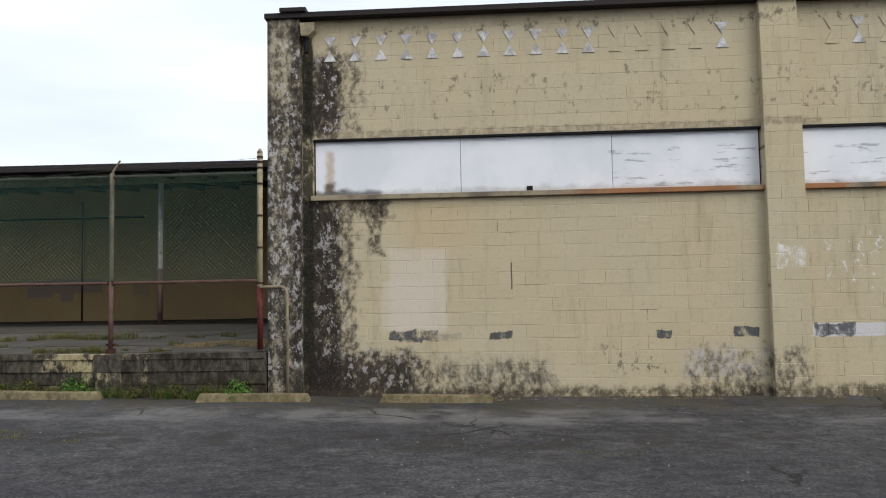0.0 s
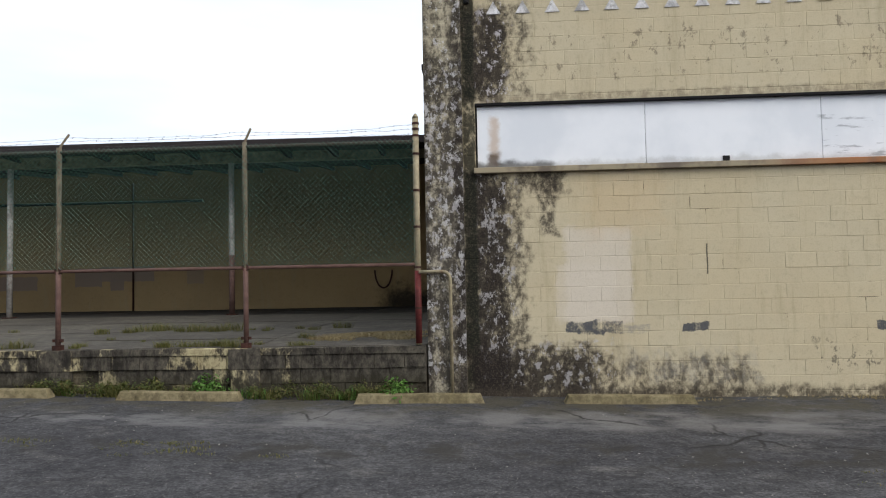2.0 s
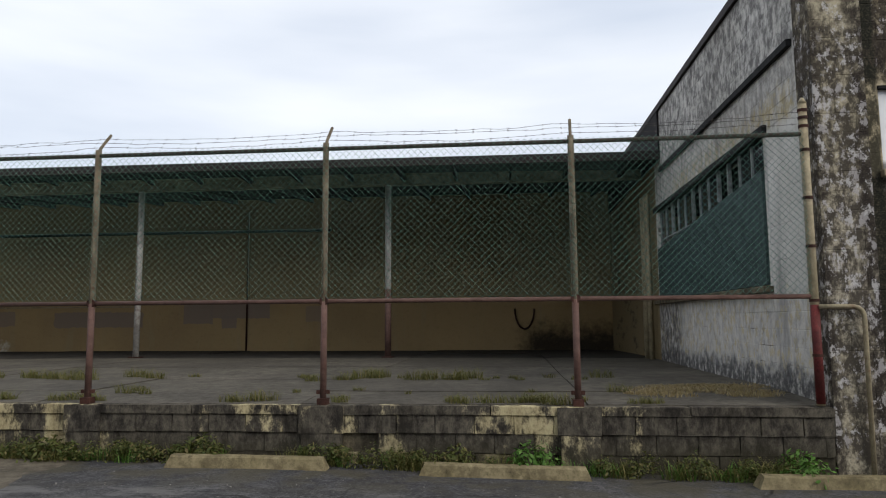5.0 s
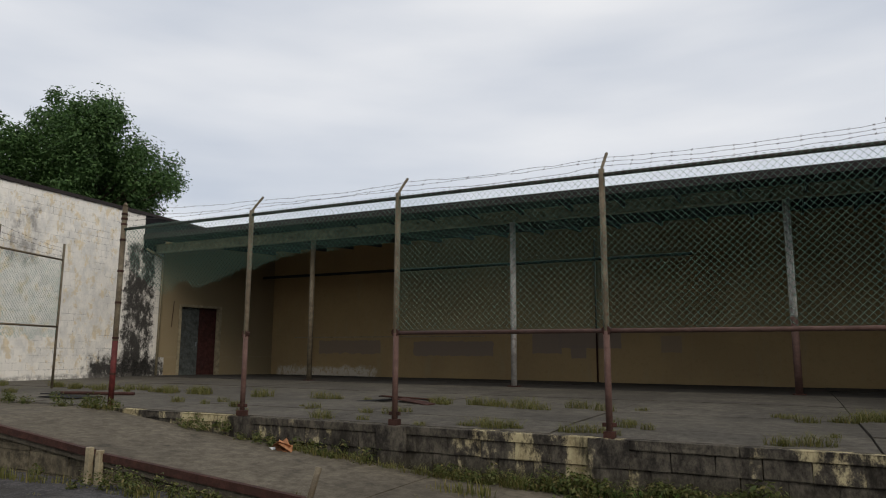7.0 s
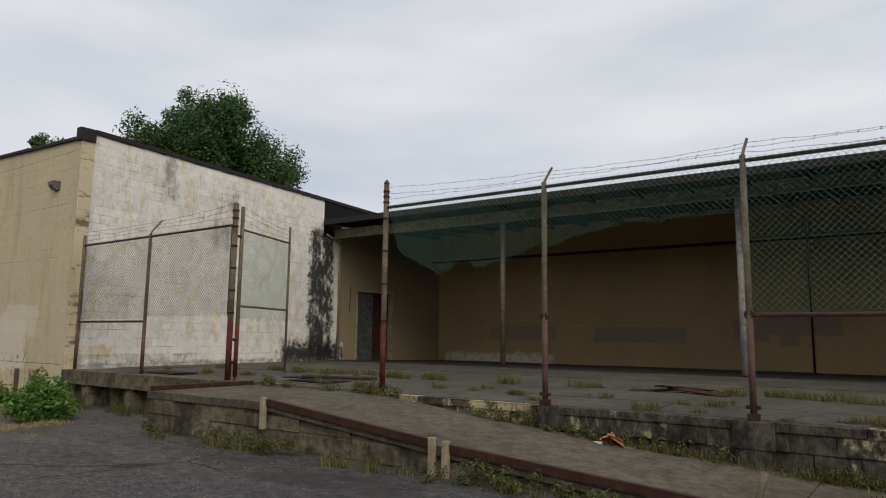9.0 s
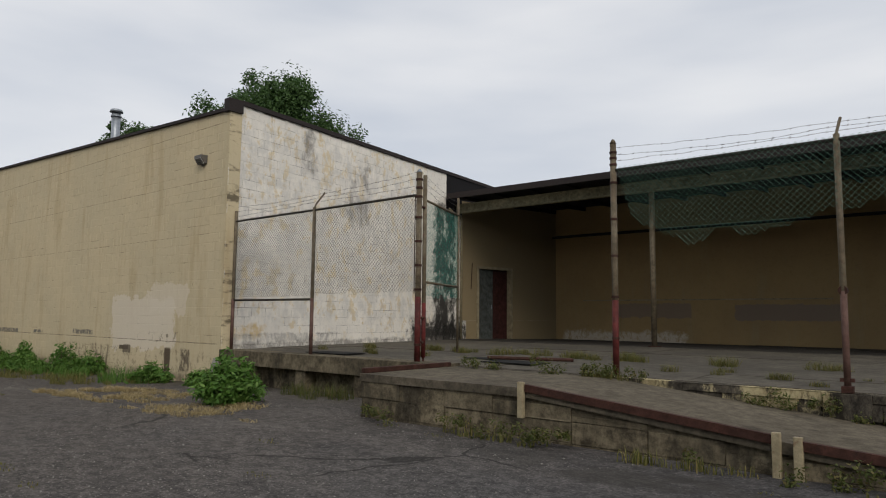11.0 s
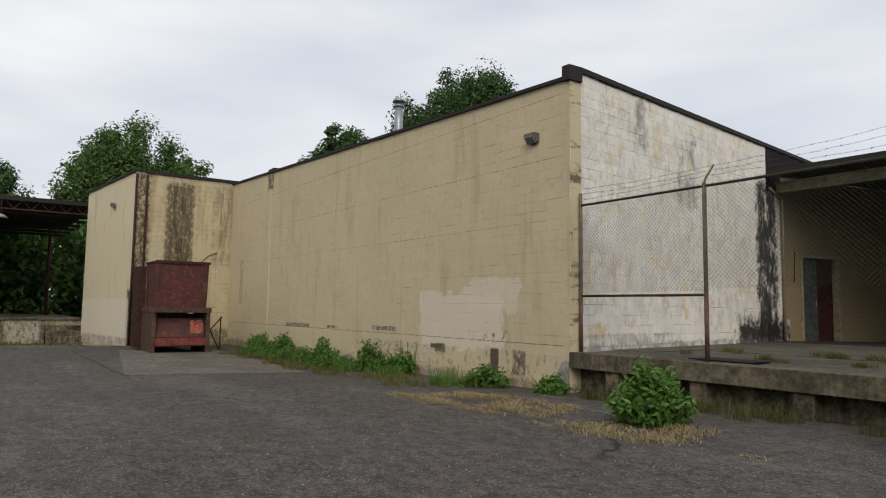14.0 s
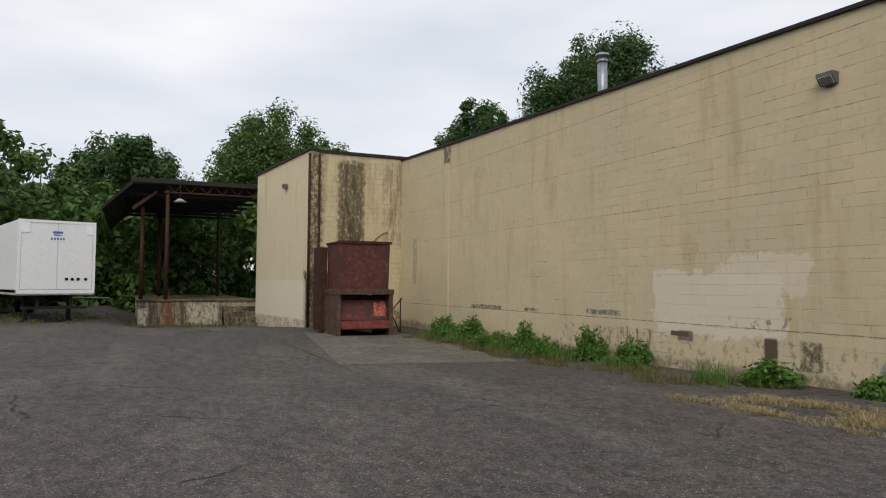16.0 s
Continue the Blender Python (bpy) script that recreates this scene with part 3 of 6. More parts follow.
def platform_paint():
    m, nt, b = nodes_of("flaking_yellow_kerb_paint")
    r = nrandom(nt)
    f1 = nnoise(nt, 1.3, 4, 0.6, (1, 1, 0.35), 3.0)
    f2 = nnoise(nt, 7.0, 9, 0.78, (1, 1, 0.6), 6.0)
    f3 = nnoise(nt, 3.0, 8, 0.75, (1, 1, 0.25), 26.0)
    keep = nmath(nt, "ADD", nmath(nt, "ADD", nmath(nt, "MULTIPLY", f1, 1.0), nmath(nt, "MULTIPLY", f2, 0.55)), nmath(nt, "MULTIPLY", r, 0.18))
    keep = nmath(nt, "SUBTRACT", keep, nmath(nt, "MULTIPLY", nstep(nt, npos(nt)[0], -5.9, -5.0), 0.18))
    grey = nmix(nt, nstep(nt, f2, 0.36, 0.66), (0.024, 0.021, 0.018), (0.125, 0.110, 0.085))
    yellow = nmix(nt, nstep(nt, f2, 0.38, 0.62), (0.25, 0.205, 0.115), (0.46, 0.395, 0.235))
    col = nmix(nt, nstep(nt, keep, 0.93, 1.02), grey, yellow)
    col = nmix(nt, nmath(nt, "MULTIPLY", nstep(nt, f3, 0.52, 0.66), 0.85), col, (0.022, 0.019, 0.015))
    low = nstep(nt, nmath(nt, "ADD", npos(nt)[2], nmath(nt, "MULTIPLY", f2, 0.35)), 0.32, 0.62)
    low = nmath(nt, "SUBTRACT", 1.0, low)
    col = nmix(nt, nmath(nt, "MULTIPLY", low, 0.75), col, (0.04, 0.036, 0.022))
    nt.links.new(col, b.inputs["Base Color"])
    b.inputs["Roughness"].default_value = 0.92
    b.inputs["Specular IOR Level"].default_value = 0.12
    nbump(nt, b, f2, 0.9, 0.02)
    return m


M_kerb = platform_paint()


def rusty_box():
    m, nt, b = nodes_of("rust_red_compactor_paint")
    n1 = nnoise(nt, 1.8, 6, 0.65)
    n2 = nnoise(nt, 5.0, 8, 0.72, shift=4.0)
    n3 = nnoise(nt, 3.2, 7, 0.7, (1, 1, 0.4), 9.0)
    col = nmix(nt, nstep(nt, n1, 0.36, 0.62), (0.080, 0.016, 0.013), (0.042, 0.013, 0.011))
    col = nmix(nt, nmath(nt, "MULTIPLY", nstep(nt, n2, 0.50, 0.62), 0.8), col, (0.17, 0.036, 0.017))
    col = nmix(nt, nmath(nt, "MULTIPLY", nstep(nt, n3, 0.55, 0.68), 0.7), col, (0.035, 0.016, 0.012))
    col = nmix(nt, nmath(nt, "MULTIPLY", nstep(nt, nnoise(nt, 2.6, 6, shift=15.0), 0.62, 0.72), 0.6), col, (0.13, 0.085, 0.035))
    nt.links.new(col, b.inputs["Base Color"])
    b.inputs["Roughness"].default_value = 0.65
    nbump(nt, b, n2, 0.4, 0.008)
    return m


M_shelf = worn("pale_rusted_steel", (0.105, 0.068, 0.048), (0.07, 0.04, 0.03), (0.05, 0.025, 0.02), 4.0, 60, rough=0.75)
M_lip = worn("worn_red_lip", (0.20, 0.055, 0.048), (0.14, 0.035, 0.03), (0.06, 0.025, 0.02), 5.0, 60, rough=0.6)
M_patch = worn("chipped_red_sticker", (0.34, 0.04, 0.022), (0.25, 0.03, 0.02), (0.62, 0.45, 0.38), 8.0, dirt_lo=0.52, dirt_hi=0.58)
M_compactor = rusty_box()

M_dockwall = block_paint("stained_dock_concrete", (0.34, 0.29, 0.20), (0.20, 0.17, 0.125), 1, [
    (0.4, 4.3, -0.9, 0.9, 0.2, 0.5, (0.07, 0.06, 0.045), 0.9, -0.3),
    (2.7, 4.0, -0.5, 0.7, 0.1, 0.3, (0.50, 0.46, 0.36), 0.8, 1.2),
    (0.5, 0.9, -0.5, 0.4, 0.05, 0.2, (0.58, 0.55, 0.48), 0.85, 1.0),
    (1.5, 2.1, -0.5, 0.8, 0.08, 0.3, (0.20, 0.08, 0.03), 0.85, -0.4),
], mottle=0.8)
M_cornerfoot = worn("broken_grey_concrete", (0.36, 0.345, 0.32), (0.25, 0.24, 0.22), (0.10, 0.09, 0.08), 5.0, 60)
M_chalk = worn("chalky_white_relief_paint", (0.62, 0.61, 0.62), (0.50, 0.48, 0.46), (0.2, 0.17, 0.14), 5.0, 60)
M_weed = foliage("olive_weed_leaves", (0.050, 0.070, 0.016), (0.085, 0.095, 0.024), (0.16, 0.13, 0.05))

# ---- helpers for building ----
def obj(name, bm, mat, parent=None, label="", smooth=False):
    me = bpy.data.meshes.new(name)
    bm.to_mesh(me)
    bm.free()
    if smooth:
        for p in me.polygons:
            p.use_smooth = True
    me.materials.append(mat)
    ob = new(name, me)
    if parent is not None:
        ob.parent = parent
    if label:
        ob["label"] = label
    return ob


def part(name, bm, mat, parent, label="", smooth=False):
    return obj(name, bm, mat, parent, label, smooth)


def empty(name, at=(0, 0, 0)):
    e = new(name)
    e.empty_display_size = 0.2
    e.location = at
    return e


def add_box(bm, x0, y0, z0, x1, y1, z1, bevel=0.0):
    made = bmesh.ops.create_cube(bm, size=1.0)["verts"]
    for v in made:
        v.co = Vector((x0 + (v.co.x + 0.5) * (x1 - x0), y0 + (v.co.y + 0.5) * (y1 - y0), z0 + (v.co.z + 0.5) * (z1 - z0)))
    if bevel:
        edges = list({e for v in made for e in v.link_edges})
        bmesh.ops.bevel(bm, geom=edges, offset=bevel, segments=2, affect="EDGES", profile=0.5)
    return made


def box(x0, y0, z0, x1, y1, z1, bevel=0.0):
    bm = bmesh.new()
    add_box(bm, min(x0, x1), min(y0, y1), min(z0, z1), max(x0, x1), max(y0, y1), max(z0, z1), bevel)
    return bm


def add_tube(bm, a, b, r, sides=10, r2=None):
    a, b = Vector(a), Vector(b)
    d = b - a
    m = Matrix.Translation((a + b) / 2) @ d.to_track_quat("Z", "Y").to_matrix().to_4x4()
    bmesh.ops.create_cone(bm, cap_ends=True, segments=sides, radius1=r, radius2=r if r2 is None else r2, depth=d.length, matrix=m)


def tube(a, b, r, sides=10, r2=None):
    bm = bmesh.new()
    add_tube(bm, a, b, r, sides, r2)
    return bm


def prism(points, lo, hi, axis):
    """A flat outline in the two other axes, drawn out from lo to hi along an axis."""
    bm = bmesh.new()

    def at(p, h):
        return {"x": (h, p[0], p[1]), "y": (p[0], h, p[1]), "z": (p[0], p[1], h)}[axis]
    a = [bm.verts.new(at(p, lo)) for p in points]
    b = [bm.verts.new(at(p, hi)) for p in points]
    n = len(points)
    bm.faces.new(a)
    bm.faces.new(b[::-1])
    for k in range(n):
        bm.faces.new((a[k], b[k], b[(k + 1) % n], a[(k + 1) % n]))
    bmesh.ops.recalc_face_normals(bm, faces=bm.faces)
    return bm


def smooth01(v, lo, hi):
    t = min(1.0, max(0.0, (v - lo) / (hi - lo)))
    return t * t * (3 - 2 * t)


# ---- levels of the place ----
DECK = 0.74          # top of the loading platform
FRONT_Y = 10.82      # street face of the tall front building
LEFT_X, LEFT_Y = -27.86, 10.34
BACK_Y = 25.0
INNER_X = -48.0
SHED_Y = 6.45


def ground_at(x, y):
    xs = (-75, -60, -46, -36, -28, -22, -17, -9, -4.5, 0, 12)
    hs = (0.0, 0.0, -0.12, -0.16, 0.0, 0.12, 0.15, 0.12, 0.02, -0.04, -0.05)
    h = float(np.interp(x, xs, hs)) * smooth01(y, 1.0, 8.5)
    h += 0.08 * smooth01(-x, 38, 46) * smooth01(-y, -1.0, 1.5)
    h -= 0.40 * smooth01(-x, 46.5, 55.5) * smooth01(y, -1.2, 0.8) * (1 - smooth01(-x, 70, 85))
    return h + 0.018 * noise.noise(Vector((x * 0.45, y * 0.45, 0))) + 0.008 * noise.noise(Vector((x * 2.1, y * 2.1, 4)))


def spaced(lo, hi, step):
    n = max(1, round((hi - lo) / step))
    return [lo + (hi - lo) * k / n for k in range(n + 1)]

# ---- ground ----
gx = [-900, -400, -200, -120, -90] + spaced(-75, 14, 0.35) + [20, 40, 90, 200, 500, 900]
gy = [-900, -300, -100, -40, -20] + spaced(-12, 11.2, 0.35) + [14, 20, 40, 100, 300, 900]
gverts = [(x, y, ground_at(x, y)) for y in gy for x in gx]
nx = len(gx)
gfaces = [(j * nx + i, j * nx + i + 1, (j + 1) * nx + i + 1, (j + 1) * nx + i) for j in range(len(gy) - 1) for i in range(nx - 1)]
gme = bpy.data.meshes.new("ground")
gme.from_pydata(gverts, [], gfaces)
for p in gme.polygons:
    p.use_smooth = True
gme.materials.append(M_asphalt)
ground = tagged(new("ground", gme), "worn grey asphalt yard with gravel and cracks", "ground", kind="structure")

# ---- concrete block walls ----
BW, BH, JOINT, PROUD = 0.4064, 0.2032, 0.007, 0.003


def block_mesh(name, w, h, mat):
    """One block face, proud of its wall with chamfered edges; u is x, up is z, outward is -y."""
    a, c = JOINT / 2, JOINT / 2 + 0.003
    outer = [(a, 0, a), (w - a, 0, a), (w - a, 0, h - a), (a, 0, h - a)]
    inner = [(c, -PROUD, c), (w - c, -PROUD, c), (w - c, -PROUD, h - c), (c, -PROUD, h - c)]
    me = bpy.data.meshes.new(name)
    me.from_pydata(outer + inner, [], [(4, 5, 6, 7)] + [(k, (k + 1) % 4, 4 + (k + 1) % 4, 4 + k) for k in range(4)])
    me.materials.append(mat)
    return me


def block_wall(parent, mat, at, turn, length, z0, top, holes=(), near=None, seed=1):
    """Courses of block over a wall face that starts at 'at' and runs 'length' along its own x, turned by 'turn' degrees.
    top: height as a function of u. holes: (u0, u1, z0, z1) left free. near: (u0, u1, z0, z1), whose blocks are single parts."""
    rng = random.Random(seed)
    frame_m = Matrix.Translation(at) @ Matrix.Rotation(radians(turn), 4, "Z")
    full = block_mesh("block", BW, BH, mat)
    verts, faces, singles = [], [], 0
    course = 0
    z = z0
    while z < top(0) + 1.0 and z < 9:
        u = -BW / 2 if course % 2 else 0.0
        while u < length - 0.02:
            ua, ub = max(u, 0.0), min(u + BW, length)
            za, zb = z, min(z + BH, top((ua + ub) / 2))
            spans = [(ua, ub, za, zb)]
            for h0, h1, hz0, hz1 in holes:
                nxt = []
                for a, b, c, d in spans:
                    if b <= h0 or a >= h1 or d <= hz0 or c >= hz1:
                        nxt.append((a, b, c, d))
                        continue
                    if a < h0:
                        nxt.append((a, h0, c, d))
                    if b > h1:
                        nxt.append((h1, b, c, d))
                    if c < hz0:
                        nxt.append((max(a, h0), min(b, h1), c, hz0))
                    if d > hz1:
                        nxt.append((max(a, h0), min(b, h1), hz1, d))
                spans = nxt
            for a, b, c, d in spans:
                if b - a < 0.04 or d - c < 0.03:
                    continue
                wob = rng.uniform(-0.0022, 0.0022)
                if near and singles < 300 and b - a > BW - 0.005 and d - c > BH - 0.005 and near[0] < a < near[1] and near[2] < c < near[3]:
                    ob = new("block", full)
                    ob.matrix_world = frame_m @ Matrix.Translation((a, wob, c))
                    ob.parent = parent
                    singles += 1
                    continue
                i0, i1 = JOINT / 2, JOINT / 2 + 0.003
                k = len(verts)
                verts += [(a + i0, 0, c + i0), (b - i0, 0, c + i0), (b - i0, 0, d - i0), (a + i0, 0, d - i0)]
                verts += [(a + i1, wob - PROUD, c + i1), (b - i1, wob - PROUD, c + i1), (b - i1, wob - PROUD, d - i1), (a + i1, wob - PROUD, d - i1)]
                faces.append((k + 4, k + 5, k + 6, k + 7))
                faces += [(k + j, k + (j + 1) % 4, k + 4 + (j + 1) % 4, k + 4 + j) for j in range(4)]
            u += BW
        z += BH
        course += 1
    me = bpy.data.meshes.new("blockwork")
    me.from_pydata(verts, [], faces)
    me.materials.append(mat)
    ob = tagged(new("blockwork", me), kind="stuff")
    ob.matrix_world = frame_m
    ob.parent = parent


def structure(name, bm, mat, label, category):
    return tagged(obj(name, bm, mat), label, category, kind="structure")


def boxes(*list_):
    bm = bmesh.new()
    for b in list_:
        add_box(bm, *b)
    return bm


# ---- tall front building ----
FY = FRONT_Y + PROUD
wall_front = structure("wall_front", boxes(
    (-2.98, FY, -0.4, 12, FY + 0.25, 3.03), (-2.98, FY, 4.01, 12, FY + 0.25, 5.95), (-2.98, FY, 3.03, -2.8, FY + 0.25, 4.01),
    (4.1, FY, 3.03, 4.68, FY + 0.25, 4.01), (11, FY, 3.03, 12, FY + 0.25, 4.01)), M_front_joint, "tan painted concrete block front wall, mouldy and flaking", "wall")
wall_corner = structure("wall_corner", boxes((-3.5, 10.70 + PROUD, -0.4, -2.98, 11.1, 5.95)), M_pilaster_joint, "corner pilaster of mouldy tan concrete block", "wall")
wall_pilaster = structure("wall_pilaster", boxes((4.1, 10.70 + PROUD, -0.4, 4.66, FY - 0.002, 5.95)), M_front_joint, "tan painted block pilaster between window bays", "wall")
# side wall with its long window
SIDE_X = -3.5 + PROUD
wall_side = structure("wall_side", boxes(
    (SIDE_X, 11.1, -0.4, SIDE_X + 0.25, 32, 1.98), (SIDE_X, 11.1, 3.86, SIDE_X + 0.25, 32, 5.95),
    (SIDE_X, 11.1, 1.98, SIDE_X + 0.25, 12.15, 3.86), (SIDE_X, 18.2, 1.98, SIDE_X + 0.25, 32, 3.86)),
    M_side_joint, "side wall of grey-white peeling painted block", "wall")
roof_front = structure("roof_front", boxes((-3.3, 11.0, 5.75, 12, 32, 5.93)), M_black, "flat black felt roof of the front building", "roof")
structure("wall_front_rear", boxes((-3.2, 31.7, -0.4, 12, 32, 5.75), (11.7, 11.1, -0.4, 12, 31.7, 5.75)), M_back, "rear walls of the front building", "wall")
structure("floor_front", boxes((-3.2, 11.1, -0.1, 11.7, 31.7, 0.05)), M_concrete, "dark concrete floor inside the front building", "floor")

# added out of view: keeps low sky light off the wall under the canopy
structure("wall_street_side", boxes((-58, -34.3, -0.5, 45, -34, 11.0)), M_concrete, "added unseen grey wall that blocks low sky light", "wall")

flashing = tagged(empty("roof_flashing", (-3.5, 10.7, 5.95)), "brown metal flashing along the front roof edge", "flashing")


def under(ob, thing):
    """Hang a part under its thing without moving it."""
    ob.parent = thing
    ob.matrix_parent_inverse = thing.matrix_basis.inverted()
    return ob


under(part("front_strip", boxes((-3.53, 10.64, 5.93, 12, 11.2, 6.01)), M_flash, None), flashing)
under(part("raised_cap", box(-3.28, 10.6, 6.01, -2.86, 11.1, 6.08, 0.01), M_flash, None), flashing)
under(part("side_strip", boxes((-3.55, 11.2, 5.93, -3.2, 32, 6.05)), M_flash, None), flashing)
under(part("felt_upstand", boxes((-3.54, 17.75, 4.9, -3.506, 24.9, 5.93)), M_black, None, "black felt above the canopy roof"), flashing)

# boarded window band
for wname, u0, u1, cuts in (("window_1", -2.8, 4.1, (-0.48, 1.86)), ("window_2", 4.68, 11, (7.0, 9.3))):
    win = tagged(empty(wname, (u0, FRONT_Y, 3.11)), "long window band boarded with white painted plywood", "window", kind="structure")
    edges = [u0 + 0.02, *cuts, u1 - 0.02]
    for k in range(3):
        under(part("board", box(edges[k] + 0.004, FRONT_Y + 0.045 + 0.004 * k, 3.112, edges[k + 1] - 0.004, FRONT_Y + 0.075 + 0.004 * k, 3.995, 0.003), M_panel, None), win)
    under(part("window_sill", box(u0 - 0.03, FRONT_Y - 0.07, 3.032, u1 + 0.01 if u0 > 0 else u1 + 0.02, FRONT_Y + 0.2, 3.11, 0.008), M_sill, None, "stained concrete sill with orange rust"), win)
    under(part("head_strip", box(u0, FRONT_Y - 0.012, 3.975, u1, FRONT_Y + 0.12, 4.012, 0.004), M_black, None, "dark steel head strip"), win)
    under(part("frame", boxes((u0, FRONT_Y + 0.08, 3.11, u1, FRONT_Y + 0.14, 3.98)), M_dark, None), win)
    if u0 < 0:
        under(part("cut_out", box(0.54, FRONT_Y + 0.028, 3.115, 0.63, FRONT_Y + 0.05, 3.195, 0.004), M_tyre, None, "small black notch at the foot of a board"), win)

# cut-corner course under the roof: pairs of small triangles
fancy = tagged(empty("relief_band", (-2.5, FRONT_Y, 5.45)), "band of small triangular reliefs, chalky white paint", "relief")
for k in range(34):
    u = -2.52 + 0.4064 * k
    if 3.9 < u < 4.8:
        continue
    faded = u > 1.6 and (k * 7) % 5 > 0
    for up in (0, 1):
        w = 0.10
        pts = [(u - w, 5.65), (u + w, 5.65), (u, 5.475)] if up else [(u - w, 5.255), (u + w, 5.255), (u, 5.435)]
        under(part("triangle", prism(pts, FRONT_Y - 0.012, FRONT_Y + 0.004, "y"), M_front if faded else M_chalk, None), fancy)

# rain spout and conduit at the corner; the dark slot is painted in M_front
corner_spout = tagged(empty("rain_spout", (-2.88, 10.8, 5.6)), "stained metal rain spout under the roof edge", "spout")
under(part("hopper", prism([(-2.97, 5.85), (-2.74, 5.85), (-2.74, 5.72), (-2.83, 5.64), (-2.95, 5.64)], 10.66, 10.82, "y"), M_tanpipe, None), corner_spout)
under(part("outlet", tube((-2.89, 10.76, 5.40), (-2.89, 10.77, 5.66), 0.04, 12), M_dark, None), corner_spout)


def pipe_run(pts, r, bends=6, radius=0.12):
    """A pipe along corner points, with rounded bends, as one bmesh."""
    path = [Vector(pts[0])]
    for a, b, c in zip(pts, pts[1:], pts[2:]):
        a, b, c = Vector(a), Vector(b), Vector(c)
        p, q = b + (a - b).normalized() * radius, b + (c - b).normalized() * radius
        for k in range(bends + 1):
            t = k / bends
            path.append((1 - t) ** 2 * p + 2 * t * (1 - t) * b + t * t * q)
    path.append(Vector(pts[-1]))
    bm = bmesh.new()
    rings = []
    for k, p in enumerate(path):
        d = (path[min(k + 1, len(path) - 1)] - path[max(k - 1, 0)]).normalized()
        side = d.cross(Vector((0.31, 0.2, 0.93))).normalized()
        oth = d.cross(side)
        rings.append([bm.verts.new(p + (side * math.cos(a) + oth * math.sin(a)) * r) for a in [j * math.pi / 4 for j in range(8)]])
    for r0, r1 in zip(rings, rings[1:]):
        for j in range(8):
            bm.faces.new((r0[j], r0[(j + 1) % 8], r1[(j + 1) % 8], r1[j]))
    bm.faces.new(rings[0][::-1])
    bm.faces.new(rings[-1])
    bmesh.ops.recalc_face_normals(bm, faces=bm.faces)
    return bm


tagged(obj("conduit", pipe_run([(-3.6, 10.64, 1.70), (-3.18, 10.64, 1.70), (-3.18, 10.66, -0.1)], 0.024), M_tanpipe, smooth=True), "tan painted bent conduit on the corner pilaster", "pipe")

# side window
swin = tagged(empty("window_3", (-3.5, 12.15, 1.98)), "long side window, broken panes above a slate board", "window", kind="structure")
under(part("board", prism([(12.17, 2.0), (18.18, 2.0), (18.18, 3.06), (12.17, 3.42)], -3.53, -3.49, "x"), M_board, None, "dark slate board over the lower panes"), swin)
under(part("window_sill", box(-3.62, 12.05, 1.9, -3.25, 18.3, 1.98, 0.01), M_concrete, None), swin)
under(part("lintel", box(-3.56, 12.0, 3.86, -3.3, 18.4, 3.96, 0.01), M_dark, None), swin)
for k in range(13):
    y = 12.2 + 0.495 * k
    under(part("mullion", box(-3.46, y - 0.022, 1.98, -3.40, y + 0.022, 3.86, 0.004), M_window_frame, None), swin)
for z in (2.6, 3.25):
    under(part("transom", box(-3.455, 12.17, z - 0.015, -3.41, 18.18, z + 0.015, 0.004), M_window_frame, None), swin)
for k in range(12):
    if k in (2, 3, 6, 9):
        continue
    y = 12.2 + 0.495 * k
    under(part("pane", box(-3.436, y + 0.03, 3.27, -3.430, y + 0.465, 3.84), M_glass, None), swin)
tagged(obj("ledge_band", boxes((-3.56, 11.15, 4.62, -3.49, 17.7, 4.70)), M_dark), "thin stained ledge along the side wall", "ledge")
for y, r in ((18.55, 0.05), (18.95, 0.07)):
    tagged(obj("corner_post", tube((-3.66, y, DECK), (-3.66, y, 4.3), r, 10), M_tanpipe, smooth=True), "tan painted steel post beside the side wall", "post")

# ---- left building round the yard ----
def left_top(x):
    return 5.93 + (6.73 - 5.93) * (LEFT_X - x) / (LEFT_X - INNER_X)


def white_top(y):
    return 6.11


wall_yard = structure("wall_yard", prism([(INNER_X, -0.6), (LEFT_X, -0.6), (LEFT_X, left_top(LEFT_X)), (INNER_X, left_top(INNER_X))], LEFT_Y + PROUD, LEFT_Y + 0.3, "y"),
                      M_left_joint, "long tan painted block wall facing the yard", "wall")
SWING = 7.3   # the white side wall stands a little askew
WM = Matrix.Translation((LEFT_X, LEFT_Y, 0)) @ Matrix.Rotation(radians(SWING), 4, "Z")


def askew(ob, thing=None):
    """Place what was built in the white wall's own frame: x out of the wall, y along it."""
    ob.matrix_basis = WM
    return under(ob, thing) if thing else ob


def askew_in(ob, thing=None):
    """The wall under the canopy bends back inwards from the drain pipe on."""
    ob.matrix_basis = WM @ pose(0, 9.75, 0, 0, 0, -15.7) @ pose(0, -9.75, 0)
    return under(ob, thing) if thing else ob


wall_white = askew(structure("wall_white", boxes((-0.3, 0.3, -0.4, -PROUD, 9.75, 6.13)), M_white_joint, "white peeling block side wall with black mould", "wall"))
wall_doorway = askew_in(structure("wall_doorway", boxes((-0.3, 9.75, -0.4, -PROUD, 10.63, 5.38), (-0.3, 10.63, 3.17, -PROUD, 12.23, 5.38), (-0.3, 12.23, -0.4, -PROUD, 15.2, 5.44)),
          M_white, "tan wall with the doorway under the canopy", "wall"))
# black below the roof too: the gap's shade is put into its colour
askew(structure("wall_above_canopy", boxes((-0.3, 9.76, 4.5, -PROUD - 0.01, 15.2, 6.1)), M_black, "black wall above and just below the canopy roof", "wall"))
